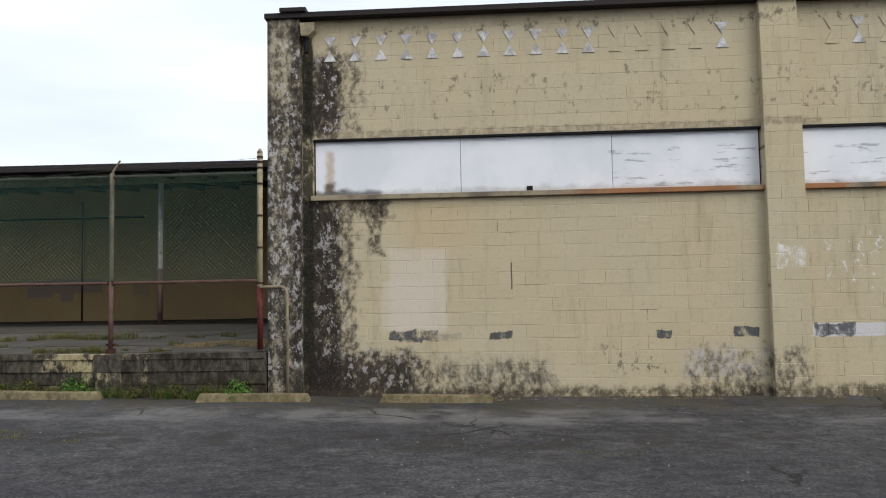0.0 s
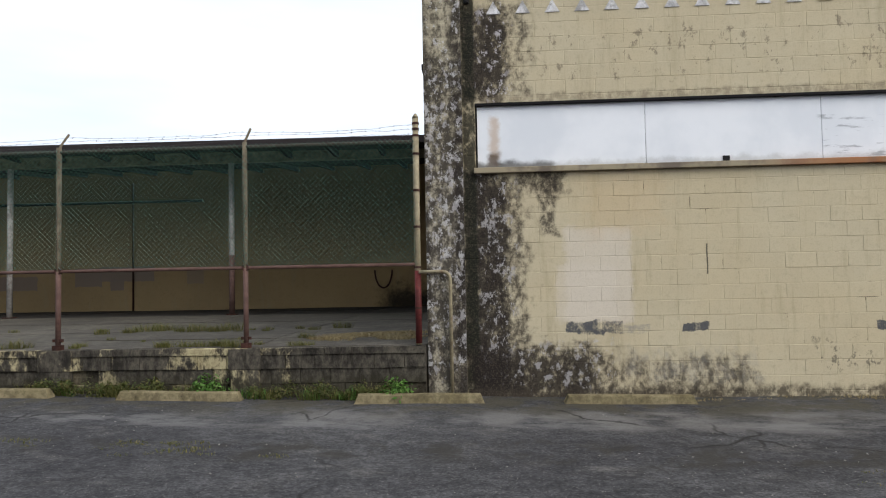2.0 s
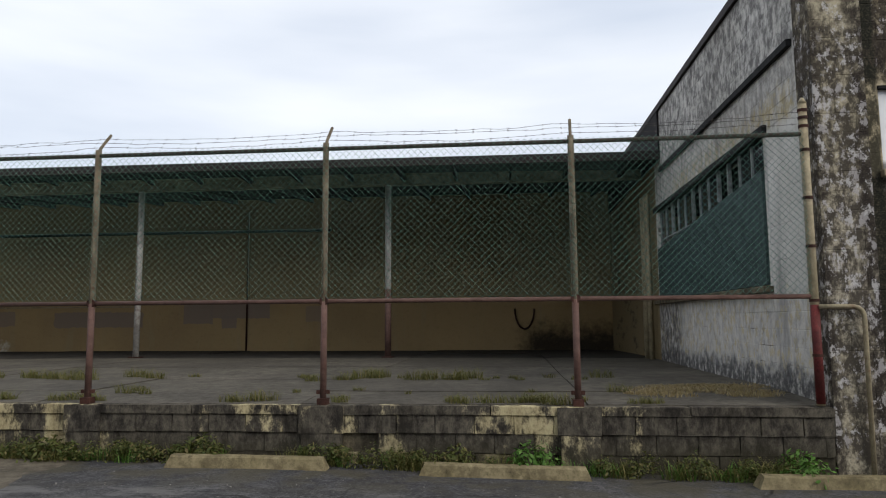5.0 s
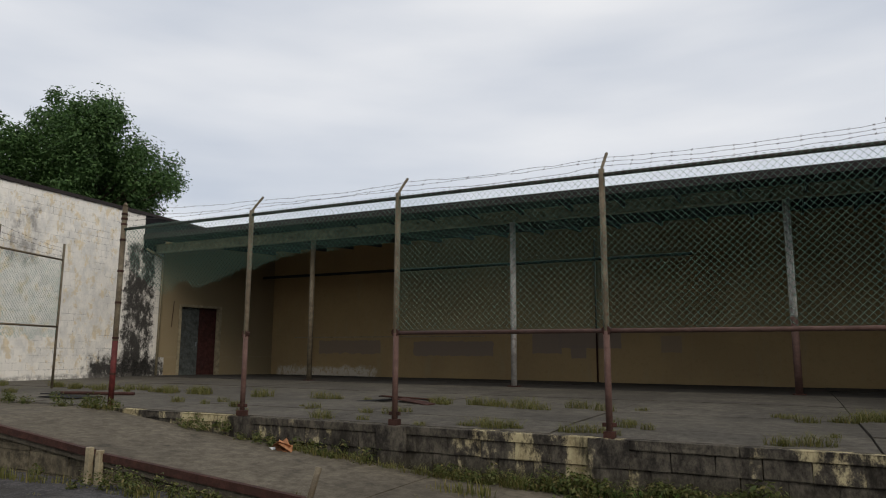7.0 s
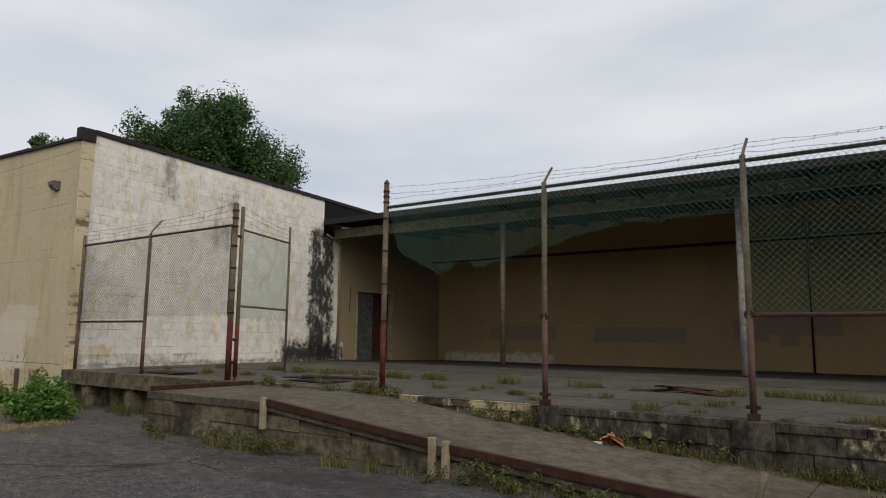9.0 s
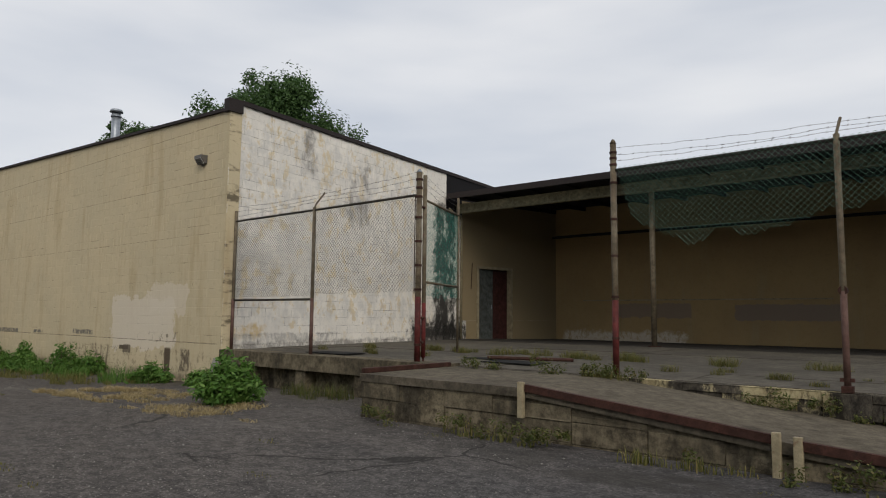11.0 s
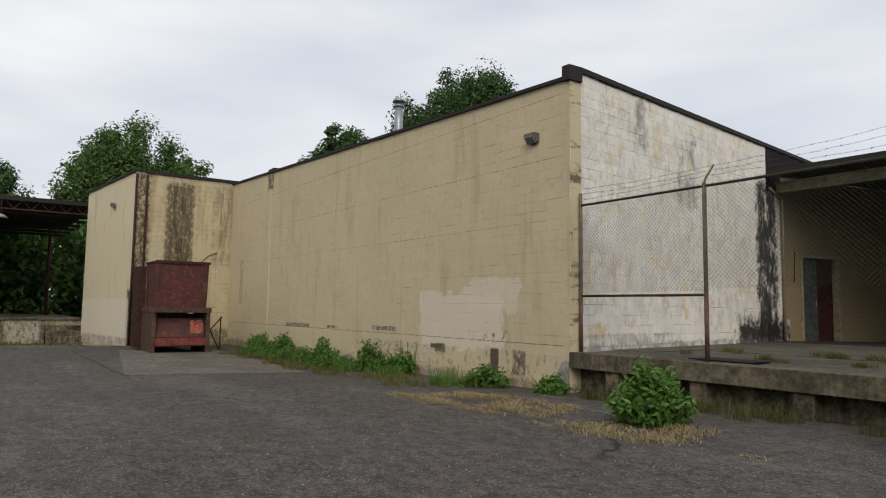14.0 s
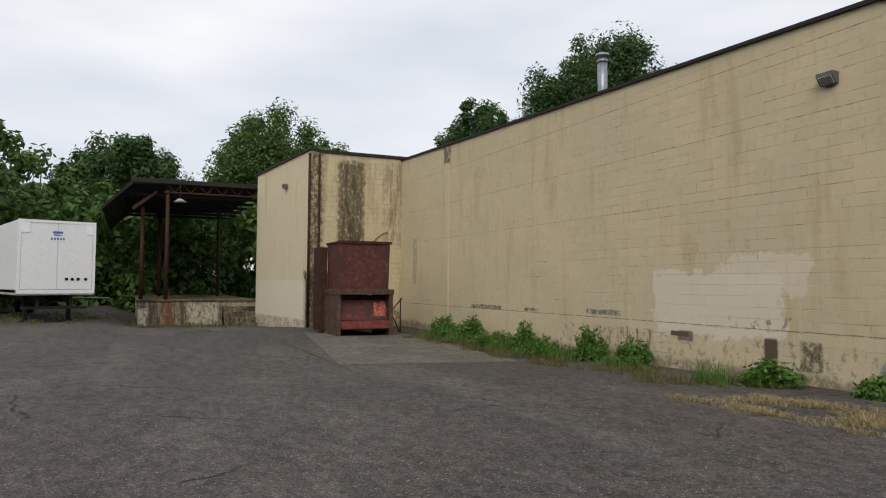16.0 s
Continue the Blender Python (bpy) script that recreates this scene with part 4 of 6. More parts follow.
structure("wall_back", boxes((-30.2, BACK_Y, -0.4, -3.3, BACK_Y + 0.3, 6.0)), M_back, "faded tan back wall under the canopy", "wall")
tagged(obj("roof_yard", prism([(INNER_X, 6.6), (-30.2, 5.85), (-30.2, 5.3), (INNER_X, 6.2)], LEFT_Y + 0.3, 30, "y"), M_black), "black felt roof of the yard building", "roof", kind="structure")

trim = tagged(empty("roof_trim", (LEFT_X, LEFT_Y, 6.15)), "dark brown metal roof edge trim", "trim", kind="structure")
under(part("yard_trim", prism([(INNER_X, left_top(INNER_X)), (LEFT_X - 0.15, left_top(LEFT_X - 0.15)), (LEFT_X - 0.15, left_top(LEFT_X - 0.15) + 0.07), (INNER_X, left_top(INNER_X) + 0.07)], LEFT_Y - 0.06, LEFT_Y + 0.35, "y"), M_flash, None), trim)
under(part("corner_trim", box(LEFT_X - 0.15, LEFT_Y - 0.07, left_top(LEFT_X) - 0.02, LEFT_X + 0.05, LEFT_Y + 0.3, white_top(LEFT_Y) + 0.10, 0.01), M_flash, None), trim)
askew(part("side_trim", boxes((-0.35, 0.3, 6.13, 0.05, 14.5, 6.23)), M_flash, None), trim)
askew(part("felt_upstand", boxes((-0.004, 8.85, 4.9, 0.016, 14.5, 6.13)), M_black, None, "black felt above the canopy roof"), trim)

# doorway
door = tagged(empty("door_1", (-29.2, 22.2, DECK)), "double steel doorway, one grey leaf and one dark red", "door", kind="structure")
askew_in(part("leaf", box(-0.16, 10.66, 0.68, -0.11, 11.43, 3.13, 0.006), M_door, None, "grey-green steel leaf"), door)
askew_in(part("leaf", box(-0.20, 11.44, 0.68, -0.15, 12.2, 3.13, 0.006), M_doorred, None, "dark red steel leaf"), door)
askew_in(part("door_frame", boxes((-0.2, 10.53, 0.66, 0.03, 10.63, 3.22), (-0.2, 12.21, 0.66, 0.03, 12.31, 3.22), (-0.2, 10.63, 3.13, 0.03, 12.21, 3.22)), M_tanpipe, None), door)
askew_in(part("door_handle", tube((-0.09, 11.35, 1.75), (-0.09, 11.35, 1.9), 0.012, 8), M_steel, None), door)
askew(tagged(obj("wall_pipe", pipe_run([(0.06, 8.95, 4.98), (0.08, 9.72, 4.75), (0.06, 9.72, DECK)], 0.04), M_tanpipe, smooth=True), "pale painted drain pipe down the white wall", "pipe"))
askew_in(tagged(obj("wall_conduit_short", tube((0.02, 10.25, 2.4), (0.02, 10.3, 3.3), 0.012, 6), M_rust), "thin rusty conduit beside the doorway", "pipe"))

# flood lamp on the yard wall


def flood_lamp(at, s=1.0):
    e = tagged(empty("flood_lamp", at), "grey box flood lamp with a clouded lens", "lamp", group="wall flood lamps")
    x, y, z = at
    under(part("housing", prism([(y + 0.0, z + 0.16 * s), (y - 0.26 * s, z + 0.16 * s), (y - 0.26 * s, z + 0.06 * s), (y - 0.10 * s, z - 0.14 * s), (y, z - 0.14 * s)], x - 0.23 * s, x + 0.23 * s, "x"), M_lampbody, None), e)
    under(part("lens", prism([(y - 0.262 * s, z + 0.05 * s), (y - 0.27 * s, z + 0.03 * s), (y - 0.12 * s, z - 0.155 * s), (y - 0.105 * s, z - 0.145 * s)], x - 0.2 * s, x + 0.2 * s, "x"), M_lens, None), e)
    for k in range(7):
        u = x - 0.18 * s + 0.06 * s * k
        under(part("guard_bar", prism([(y - 0.268 * s, z + 0.05 * s), (y - 0.282 * s, z + 0.03 * s), (y - 0.13 * s, z - 0.165 * s), (y - 0.115 * s, z - 0.15 * s)], u - 0.006, u + 0.006, "x"), M_lampbody, None), e)
    under(part("bracket", box(x - 0.06, y - 0.03, z - 0.2 * s, x + 0.06, y, z + 0.2 * s, 0.005), M_lampbody, None), e)
    return e


flood_lamp((-28.85, LEFT_Y, 4.95), 0.62)
flood_lamp((-50.8, 6.12, 5.75), 0.6)

# flue behind the roof edge
flue = tagged(empty("flue", (-36.3, 11.6, 6.0)), "galvanised roof flue with a rain cap", "flue")
under(part("pipe", tube((-36.3, 11.6, 6.0), (-36.3, 11.6, 7.78), 0.13, 20), M_steel, None, smooth=True), flue)
under(part("collar", tube((-36.3, 11.6, 7.62), (-36.3, 11.6, 7.68), 0.155, 20), M_steel, None, smooth=True), flue)
under(part("cap", tube((-36.3, 11.6, 7.78), (-36.3, 11.6, 7.86), 0.20, 20, 0.17), M_steel, None, smooth=True), flue)
tagged(obj("wall_box", box(-45.2, LEFT_Y + 0.5, 6.6, -44.6, LEFT_Y + 1.0, 7.02, 0.02), M_flash), "small dark vent box on the roof", "vent")
tagged(obj("buttress_post", prism([(-43.62, -0.4), (-43.32, -0.4), (-43.32, 6.5), (-43.62, 6.5)], LEFT_Y - 0.05, LEFT_Y - 0.002, "y"), M_left), "shallow painted block pier on the yard wall", "pier")
tagged(obj("broken_corner_block", prism([(-28.22, -0.2), (-27.88, -0.2), (-27.88, 0.58), (-28.03, 0.55), (-28.16, 0.30)], LEFT_Y - 0.06, LEFT_Y - 0.002, "y"), M_cornerfoot), "cracked concrete corner foot of the wall", "concrete")

# ---- shed block with the dark stain, at the end of the yard ----
SX2, SY2 = -55.5, 5.7
shed = tagged(empty("wall_shed", (INNER_X, SHED_Y, 0)), "tan painted block end building with a dark stain", "wall", kind="structure")
sturn = math.degrees(math.atan2(SHED_Y - SY2, INNER_X - SX2))
slen = math.hypot(INNER_X - SX2, SHED_Y - SY2)
wall_shed_yard = under(part("yard_face", boxes((INNER_X - 0.3, SHED_Y + 0.05, -0.7, INNER_X - PROUD, LEFT_Y + 0.3, 6.8)), M_shed_joint, None), shed)
sf = boxes((0, PROUD, -0.8, slen, 0.3, 6.85))
wall_shed_front = part("front_face", sf, M_shed_front, None)
wall_shed_front.matrix_world = pose(SX2, SY2, 0, 0, 0, sturn)
under(wall_shed_front, shed)
under(part("end_face", boxes((SX2 - 0.2, SY2 + 0.1, -0.8, SX2 + 0.1, 20, 6.85)), M_shed_front, None), shed)
under(part("roof", boxes((SX2, 7.0, 6.5, INNER_X - 0.31, 20, 6.7)), M_black, None), shed)
strim = part("front_trim", boxes((-0.05, -0.07, 6.85, slen + 0.06, 0.35, 6.94)), M_flash, None)
strim.matrix_world = pose(SX2, SY2, 0, 0, 0, sturn)
under(strim, shed)
under(part("yard_trim", boxes((INNER_X - 0.33, SHED_Y + 0.36, 6.8, INNER_X + 0.06, LEFT_Y + 0.3, 6.92)), M_flash, None), shed)
for y in (6.44, 6.84):
    p = tagged(obj("rain_pipe", tube((INNER_X + 0.05, y, -0.2), (INNER_X + 0.05, y, 6.75), 0.045, 10), M_rust, smooth=True), "dark rusted rain pipe down the end building", "pipe", group="rain pipes")
tagged(obj("wall_crack_pipe", pipe_run([(INNER_X + 0.03, 8.9, 3.1), (INNER_X + 0.03, 9.4, 3.6), (INNER_X + 0.03, 9.75, 3.75)], 0.012), M_rust), "thin rusty wire on the stained wall", "wire")

# ---- loading platform ----
def deck_at(y):
    return DECK - 0.03 * (1 - smooth01(y, 10.75, 11.7)) - 0.07 * smooth01(y, 19.7, 25.0)


platform = tagged(empty("floor_platform", (-15, 10.28, 0)), "raised concrete loading platform with weedy joints", "platform", kind="structure")
rngp = random.Random(11)
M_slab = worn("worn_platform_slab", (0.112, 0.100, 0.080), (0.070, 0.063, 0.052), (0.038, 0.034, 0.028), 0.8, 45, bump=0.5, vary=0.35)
# darker slab copy under the canopy: shade put into the colour, cuts bounce
M_slab_shade = worn("shaded_slab_under_canopy", (0.050, 0.046, 0.040), (0.034, 0.031, 0.027), (0.02, 0.018, 0.015), 0.8, 45, bump=0.4, vary=0.35)
rows = (10.77, 11.75, 13.55, 16.2, 19.3, 22.2, 25.0)
for j in range(len(rows) - 1):
    x = -30.3
    while x < -3.6:
        x2 = min(-3.47, x + 3.05)
        dz = rngp.uniform(-0.008, 0.008)
        za, zb = deck_at(rows[j]) + dz, deck_at(rows[j + 1]) + dz
        bm = prism([(rows[j] + 0.012, 0.45), (rows[j + 1] - 0.012, 0.45), (rows[j + 1] - 0.012, zb), (rows[j] + 0.012, za)], x + 0.01, x2 - 0.01, "x")
        under(part("slab", bm, M_slab_shade if rows[j] > 19 else M_slab, None), platform)
        x = x2
under(part("fill", boxes((-27.7, 10.80, -0.3, -3.48, 24.95, 0.62)), M_concrete, None), platform)

# edge of the platform: coping and three courses of chipped block
EDGE = 10.64
under(part("core", boxes((-21.7, EDGE + 0.06, -0.3, -3.52, 10.9, 0.61)), M_concrete, None), platform)


def chipped_block(x0, x1, z0, z1, y, depth, rng):
    """A block with uneven, knocked corners."""
    bm = bmesh.new()
    add_box(bm, x0, y, z0, x1, y + depth, z1, 0.006)
    for v in bm.verts:
        v.co += Vector((rng.uniform(-0.005, 0.005), rng.uniform(-0.007, 0.007), rng.uniform(-0.005, 0.005)))
    return bm


x = -21.7
while x < -3.55:
    x2 = min(-3.52, x + rngp.choice((1.2, 1.6, 2.0)))
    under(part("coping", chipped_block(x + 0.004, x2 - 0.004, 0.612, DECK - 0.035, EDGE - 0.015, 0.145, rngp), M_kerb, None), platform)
    x = x2
for c, (z0, z1, inset) in enumerate(((0.425, 0.608, 0.0), (0.222, 0.421, 0.022), (0.02, 0.218, 0.03))):
    x = -21.7 - (0.2 if c % 2 else 0)
    while x < -3.55:
        x2 = min(-3.52, x + BW)
        r = rngp.random()
        if not (c > 0 and r < 0.16) and x > -21.8:
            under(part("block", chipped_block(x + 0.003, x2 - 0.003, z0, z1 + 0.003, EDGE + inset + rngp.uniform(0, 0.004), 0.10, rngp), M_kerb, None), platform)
        x = x2
# low piers in line with the fence posts
for px in (-6.0, -8.68, -11.33, -13.91, -16.33):
    w = rngp.uniform(0.19, 0.24)
    under(part("pier", chipped_block(px - w, px + w, 0.42, 0.70, EDGE - 0.035, 0.1, rngp), M_kerb, None), platform)
    under(part("pier", chipped_block(px - w + 0.03, px + w - 0.02, 0.05, 0.415, EDGE - 0.03, 0.1, rngp), M_kerb, None), platform)

# overhanging slab beside the ramp
under(part("overhang_slab", chipped_block(LEFT_X + 0.01, -21.72, 0.46, DECK + 0.003, 10.30, 0.475, rngp), M_concrete, None, "overhanging concrete slab edge"), platform)
for x in (-26.9, -25.2, -23.6, -22.3):
    under(part("stub_wall", chipped_block(x - 0.14, x + 0.14, -0.1, 0.47, 10.36, 0.25, rngp), M_concrete, None), platform)
structure("wall_under_slab", boxes((LEFT_X, 10.62, -0.3, -21.7, 10.76, 0.46)), M_concrete, "dark recess wall under the slab edge", "wall")

# ---- ramp ----
ramp = tagged(empty("ramp", (-19, 8.5, 0)), "concrete access ramp with rusty edge rails", "ramp", kind="structure")
M_ramp = worn("smooth_ramp_concrete", (0.115, 0.098, 0.072), (0.080, 0.068, 0.050), (0.04, 0.034, 0.026), 0.9, 50, bump=0.4)
RY = 8.64
under(part("deck", prism([(-21.75, 0.6), (-21.75, 0.70), (-19.1, 0.70), (-16.4, 0.43), (-13.3, 0.20), (-13.3, 0.06), (-16.4, 0.33), (-19.1, 0.6)], RY, EDGE - 0.02, "y"), M_ramp, None), ramp)
under(part("core", prism([(-21.7, -0.1), (-13.4, -0.1), (-13.4, 0.04), (-16.4, 0.325), (-19.1, 0.595), (-21.7, 0.595)], RY + 0.05, EDGE - 0.03, "y"), M_concrete, None), ramp)
x = -21.75
zt = lambda q: 0.598 if q < -19.1 else 0.598 - 0.1 * (q + 19.1)
while x < -13.5:
    x2 = min(-13.4, x + rngp.uniform(0.7, 1.1))
    for z0, h in ((-0.1, 0.26), (0.165, 0.22), (0.39, 0.21)):
        zz1 = min(z0 + h, zt(x2) - 0.003)
        if zz1 - z0 > 0.04:
            under(part("block", chipped_block(x + 0.005, x2 - 0.005, z0, zz1, RY + 0.02 + rngp.uniform(0, 0.015), 0.2, rngp), M_concrete, None), ramp)
    x = x2
for z0, h in ((-0.1, 0.26), (0.165, 0.22), (0.39, 0.21)):
    for y in (8.69, 9.22, 9.75, 10.06):
        under(part("block", chipped_block(-21.74, -21.5, z0, z0 + h - 0.005, y, 0.54, rngp), M_concrete, None), ramp)
under(part("end_lip", box(-21.79, 8.7, 0.70, -21.72, 10.55, 0.77, 0.008), M_rust, None, "rusty steel angle across the landing"), ramp)
for (xa, za), (xb, zb) in (((-19.1, 0.70), (-16.52, 0.445)), ((-16.35, 0.42), (-13.4, 0.21))):
    bm = prism([(xa, za - 0.035), (xb, zb - 0.035), (xb, zb + 0.045), (xa, za + 0.045)], RY - 0.03, RY + 0.03, "y")
    under(part("edge_rail", bm, M_rust, None, "dark rusty steel channel rail"), ramp)
for x, z0, z1 in ((-19.13, 0.38, 0.77), (-16.53, 0.12, 0.52), (-16.36, 0.10, 0.50)):
    under(part("rail_post", box(x - 0.035, RY - 0.07, z0, x + 0.035, RY - 0.01, z1, 0.006), M_tanpipe, None, "short flaking cream steel post"), ramp)
under(part("foot_slab", prism([(-13.29, 0.0), (-11.2, 0.0), (-11.2, 0.135), (-13.29, 0.195)], 8.8, EDGE - 0.06, "y"), M_ramp, None, "pale worn slab at the foot"), ramp)
lean = tagged(obj("leaning_post", tube((-13.55, 8.55, 0.05), (-13.42, 8.6, 0.55), 0.03, 10), M_post, smooth=True), "short leaning grey pipe at the foot of the ramp", "post")
bagbm = bmesh.new()
for k in range(5):
    a = k * 1.3
    bmesh.ops.create_grid(bagbm, x_segments=3, y_segments=3, size=0.13, matrix=Matrix.Translation((0.07 * math.cos(a), 0.05 * math.sin(a), 0.05 + 0.02 * k)) @ Euler((0.5 * math.sin(a * 2), 0.45 * math.cos(a), a)).to_matrix().to_4x4())
for v in bagbm.verts:
    v.co.z = max(0.0, v.co.z + 0.05 * noise.noise(v.co * 9))
bag = tagged(obj("cardboard_scrap", bagbm, M_card), "crumpled torn brown cardboard on the ramp edge", "litter")
bag.matrix_world = pose(-15.32, 10.40, 0.33, 0, 5, 10) @ Matrix.Diagonal((0.72, 0.72, 0.72, 1))
solid = bag.modifiers.new("thick", "SOLIDIFY")
solid.thickness = 0.006
scrap = tagged(obj("paper_scrap", prism([(-0.13, -0.05), (0.1, -0.08), (0.14, 0.03), (-0.05, 0.07)], 0, 0.006, "z"), M_paper), "white paper scrap beside the cardboard", "litter")
scrap.matrix_world = pose(-15.56, 10.36, 0.355, 8, -6, 20)

# ---- canopy over the platform ----
canopy = tagged(empty("canopy", (-15, 19.66, DECK)), "long dark flat canopy on steel columns", "canopy", kind="structure")


def eave(x):
    """Depth and height of the canopy's front edge, which is not quite square to the walls."""
    t = (-3.52 - x) / 25.4
    return 17.75 + 1.3 * t, 5.06 + 0.38 * t


def roof_z(x, y):
    ey, ez = eave(x)
    return ez + (5.75 - ez) * (y - ey) / (25.3 - ey)


rbm = bmesh.new()
corners = []
for x in (-28.9, -3.52):
    for y in (eave(x)[0], 25.3):
        corners.append([rbm.verts.new((x, y, roof_z(x, y) + d)) for d in (0.0, -0.12)])
a, b, c, d = corners
for q in ((a[0], c[0], d[0], b[0]), (a[1], b[1], d[1], c[1]), (a[0], a[1], c[1], c[0]), (b[0], d[0], d[1], b[1]), (a[0], b[0], b[1], a[1]), (c[0], c[1], d[1], d[0])):
    rbm.faces.new(q)
bmesh.ops.recalc_face_normals(rbm, faces=rbm.faces)
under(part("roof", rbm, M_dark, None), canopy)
fbm = bmesh.new()
ring = []
for x in (-28.88, -3.52):
    ey, ez = eave(x)
    ring.append([fbm.verts.new((x, ey + dy, ez + dz)) for dy, dz in ((0.0, 0.015), (-0.05, 0.015), (-0.05, -0.165), (0.0, -0.165))])
for k in range(4):
    fbm.faces.new((ring[0][k], ring[0][(k + 1) % 4], ring[1][(k + 1) % 4], ring[1][k]))
fbm.faces.new(ring[0])
fbm.faces.new(ring[1][::-1])
bmesh.ops.recalc_face_normals(fbm, faces=fbm.faces)
under(part("fascia", fbm, M_flash, None), canopy)
under(part("beam", boxes((-29, 19.58, 4.88, -3.52, 19.74, 4.92), (-29, 19.645, 4.92, -3.52, 19.675, 5.14), (-29, 19.58, 5.14, -3.52, 19.74, 5.18)), M_beam, None, "grey-green steel beam"), canopy)
for k in range(20):
    x = -28.4 + 1.28 * k
    y0 = eave(x)[0] + 0.1
    z0, z1 = roof_z(x, y0) - 0.125, roof_z(x, 25.0) - 0.125
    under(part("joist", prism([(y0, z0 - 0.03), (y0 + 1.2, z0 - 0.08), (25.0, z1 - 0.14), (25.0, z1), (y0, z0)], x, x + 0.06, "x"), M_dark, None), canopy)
for x in (-9.57, -15.87, -22.25):
    col = under(part("column", tube((x, 19.66, deck_at(19.66) - 0.01), (x, 19.66, 4.88), 0.075, 14), M_galv if x > -22 else M_post, None, "chalky grey steel column, rusting", smooth=True), canopy)
    under(part("base_plate", box(x - 0.13, 19.53, deck_at(19.66) - 0.01, x + 0.13, 19.79, deck_at(19.66) + 0.02, 0.004), M_rust, None), col)
    if x > -10:
        under(part("rust_sleeve", tube((x, 19.66, deck_at(19.66)), (x, 19.66, 2.35), 0.0765, 14), M_sleeve, None, "rust-brown lower part of the column", smooth=True), col)
tagged(obj("wall_conduit", tube((-15.15, 24.97, 0.66), (-15.15, 24.97, 5.2), 0.03, 8), M_rust, smooth=True), "dark vertical conduit on the back wall", "pipe")
tagged(obj("wall_rail", boxes((-27.2, 24.95, 2.1, -19.0, 24.992, 2.14)), M_tanpipe), "thin pale rail along the back wall", "rail")
tagged(obj("ceiling_pipe", tube((-27.6, 23.5, 4.35), (-12.0, 23.5, 4.35), 0.05, 8), M_dark, smooth=True), "dark service pipe under the canopy", "pipe")
hose = []
for k in range(15):
    a = math.pi * k / 14
    hose.append((-6.25 + 0.30 * math.cos(math.pi - a) + 0.05, 24.96, 1.95 - 0.62 * math.sin(a)))
tagged(obj("hanging_hose", pipe_run(hose, 0.03, 1, 0.004), M_rust, smooth=True), "rusty loop of hose hanging on the back wall", "hose")

# ---- fence along the platform ----
def wire_mesh(name, mat, x0, x1, y, z0, z1, keep=None, r=0.0022, turn=None, sag=0.012):
    """Woven zigzag wires between x0 and x1; keep(x, z) says where the cloth is still there."""
    a, p = 0.018, 0.036
    verts, faces = [], []
    n, rows_ = int((x1 - x0) / (2 * a)), int((z1 - z0) / p)
    for i in range(n + 1):
        xc = x0 + 2 * a * i
        last = None
        for k in range(rows_ + 1):
            xx, zz = xc + (a if (k + i) % 2 else -a) * 0.98, z0 + p * k
            if keep and not keep(xx, zz):
                last = None
                continue
            yy = y + (0.0028 if (k + i) % 2 else -0.0028) + sag * noise.noise(Vector((xx * 0.9, zz * 1.3, 3)))
            c = (xx, yy, zz)
            base = len(verts)
            verts += [(c[0], c[1] - r * 1.2, c[2]), (c[0] + r * 1.25, c[1] + r * 0.6, c[2]), (c[0] - r * 1.25, c[1] + r * 0.6, c[2])]
            if last is not None:
                faces += [(last, base, base + 1, last + 1), (last + 1, base + 1, base + 2, last + 2), (last + 2, base + 2, base, last)]
            last = base
    me = bpy.data.meshes.new(name)
    me.from_pydata(verts, [], faces)
    me.materials.append(mat)
    ob = new(name, me)
    if turn is not None:
        ob.matrix_world = turn
    return ob


def barbed(pts, r=0.0021, rng=random.Random(8)):
    """Slack wire from point to point, with small twisted barbs."""
    bm = bmesh.new()
    for a, b in zip(pts, pts[1:]):
        a, b = Vector(a), Vector(b)
        n = max(4, int((b - a).length / 0.19))
        sagd = rng.uniform(0.005, 0.05)
        prev = a
        for k in range(1, n + 1):
            t = k / n
            q = a.lerp(b, t) - Vector((0, 0, sagd * 4 * t * (1 - t)))
            if k < n:
                q += Vector((0, rng.uniform(-0.008, 0.008), rng.uniform(-0.011, 0.011)))
            add_tube(bm, prev, q, r, 4)
            m = prev.lerp(q, 0.5)
            add_tube(bm, m - Vector((0.008, 0.008, 0.016)), m + Vector((0.008, 0.008, 0.016)), r * 0.8, 3)
            add_tube(bm, m - Vector((0.01, -0.008, -0.012)), m + Vector((0.01, -0.008, -0.012)), r * 0.8, 3)
            prev = q
    return bm


FENCE_Y = 10.70
fence = tagged(empty("chain_link_fence", (-11, FENCE_Y, DECK)), "green chain-link fence with barbed wire on rusty posts", "fence")
POSTS = (-6.0, -8.68, -11.33, -13.91, -16.33)
rngf = random.Random(3)
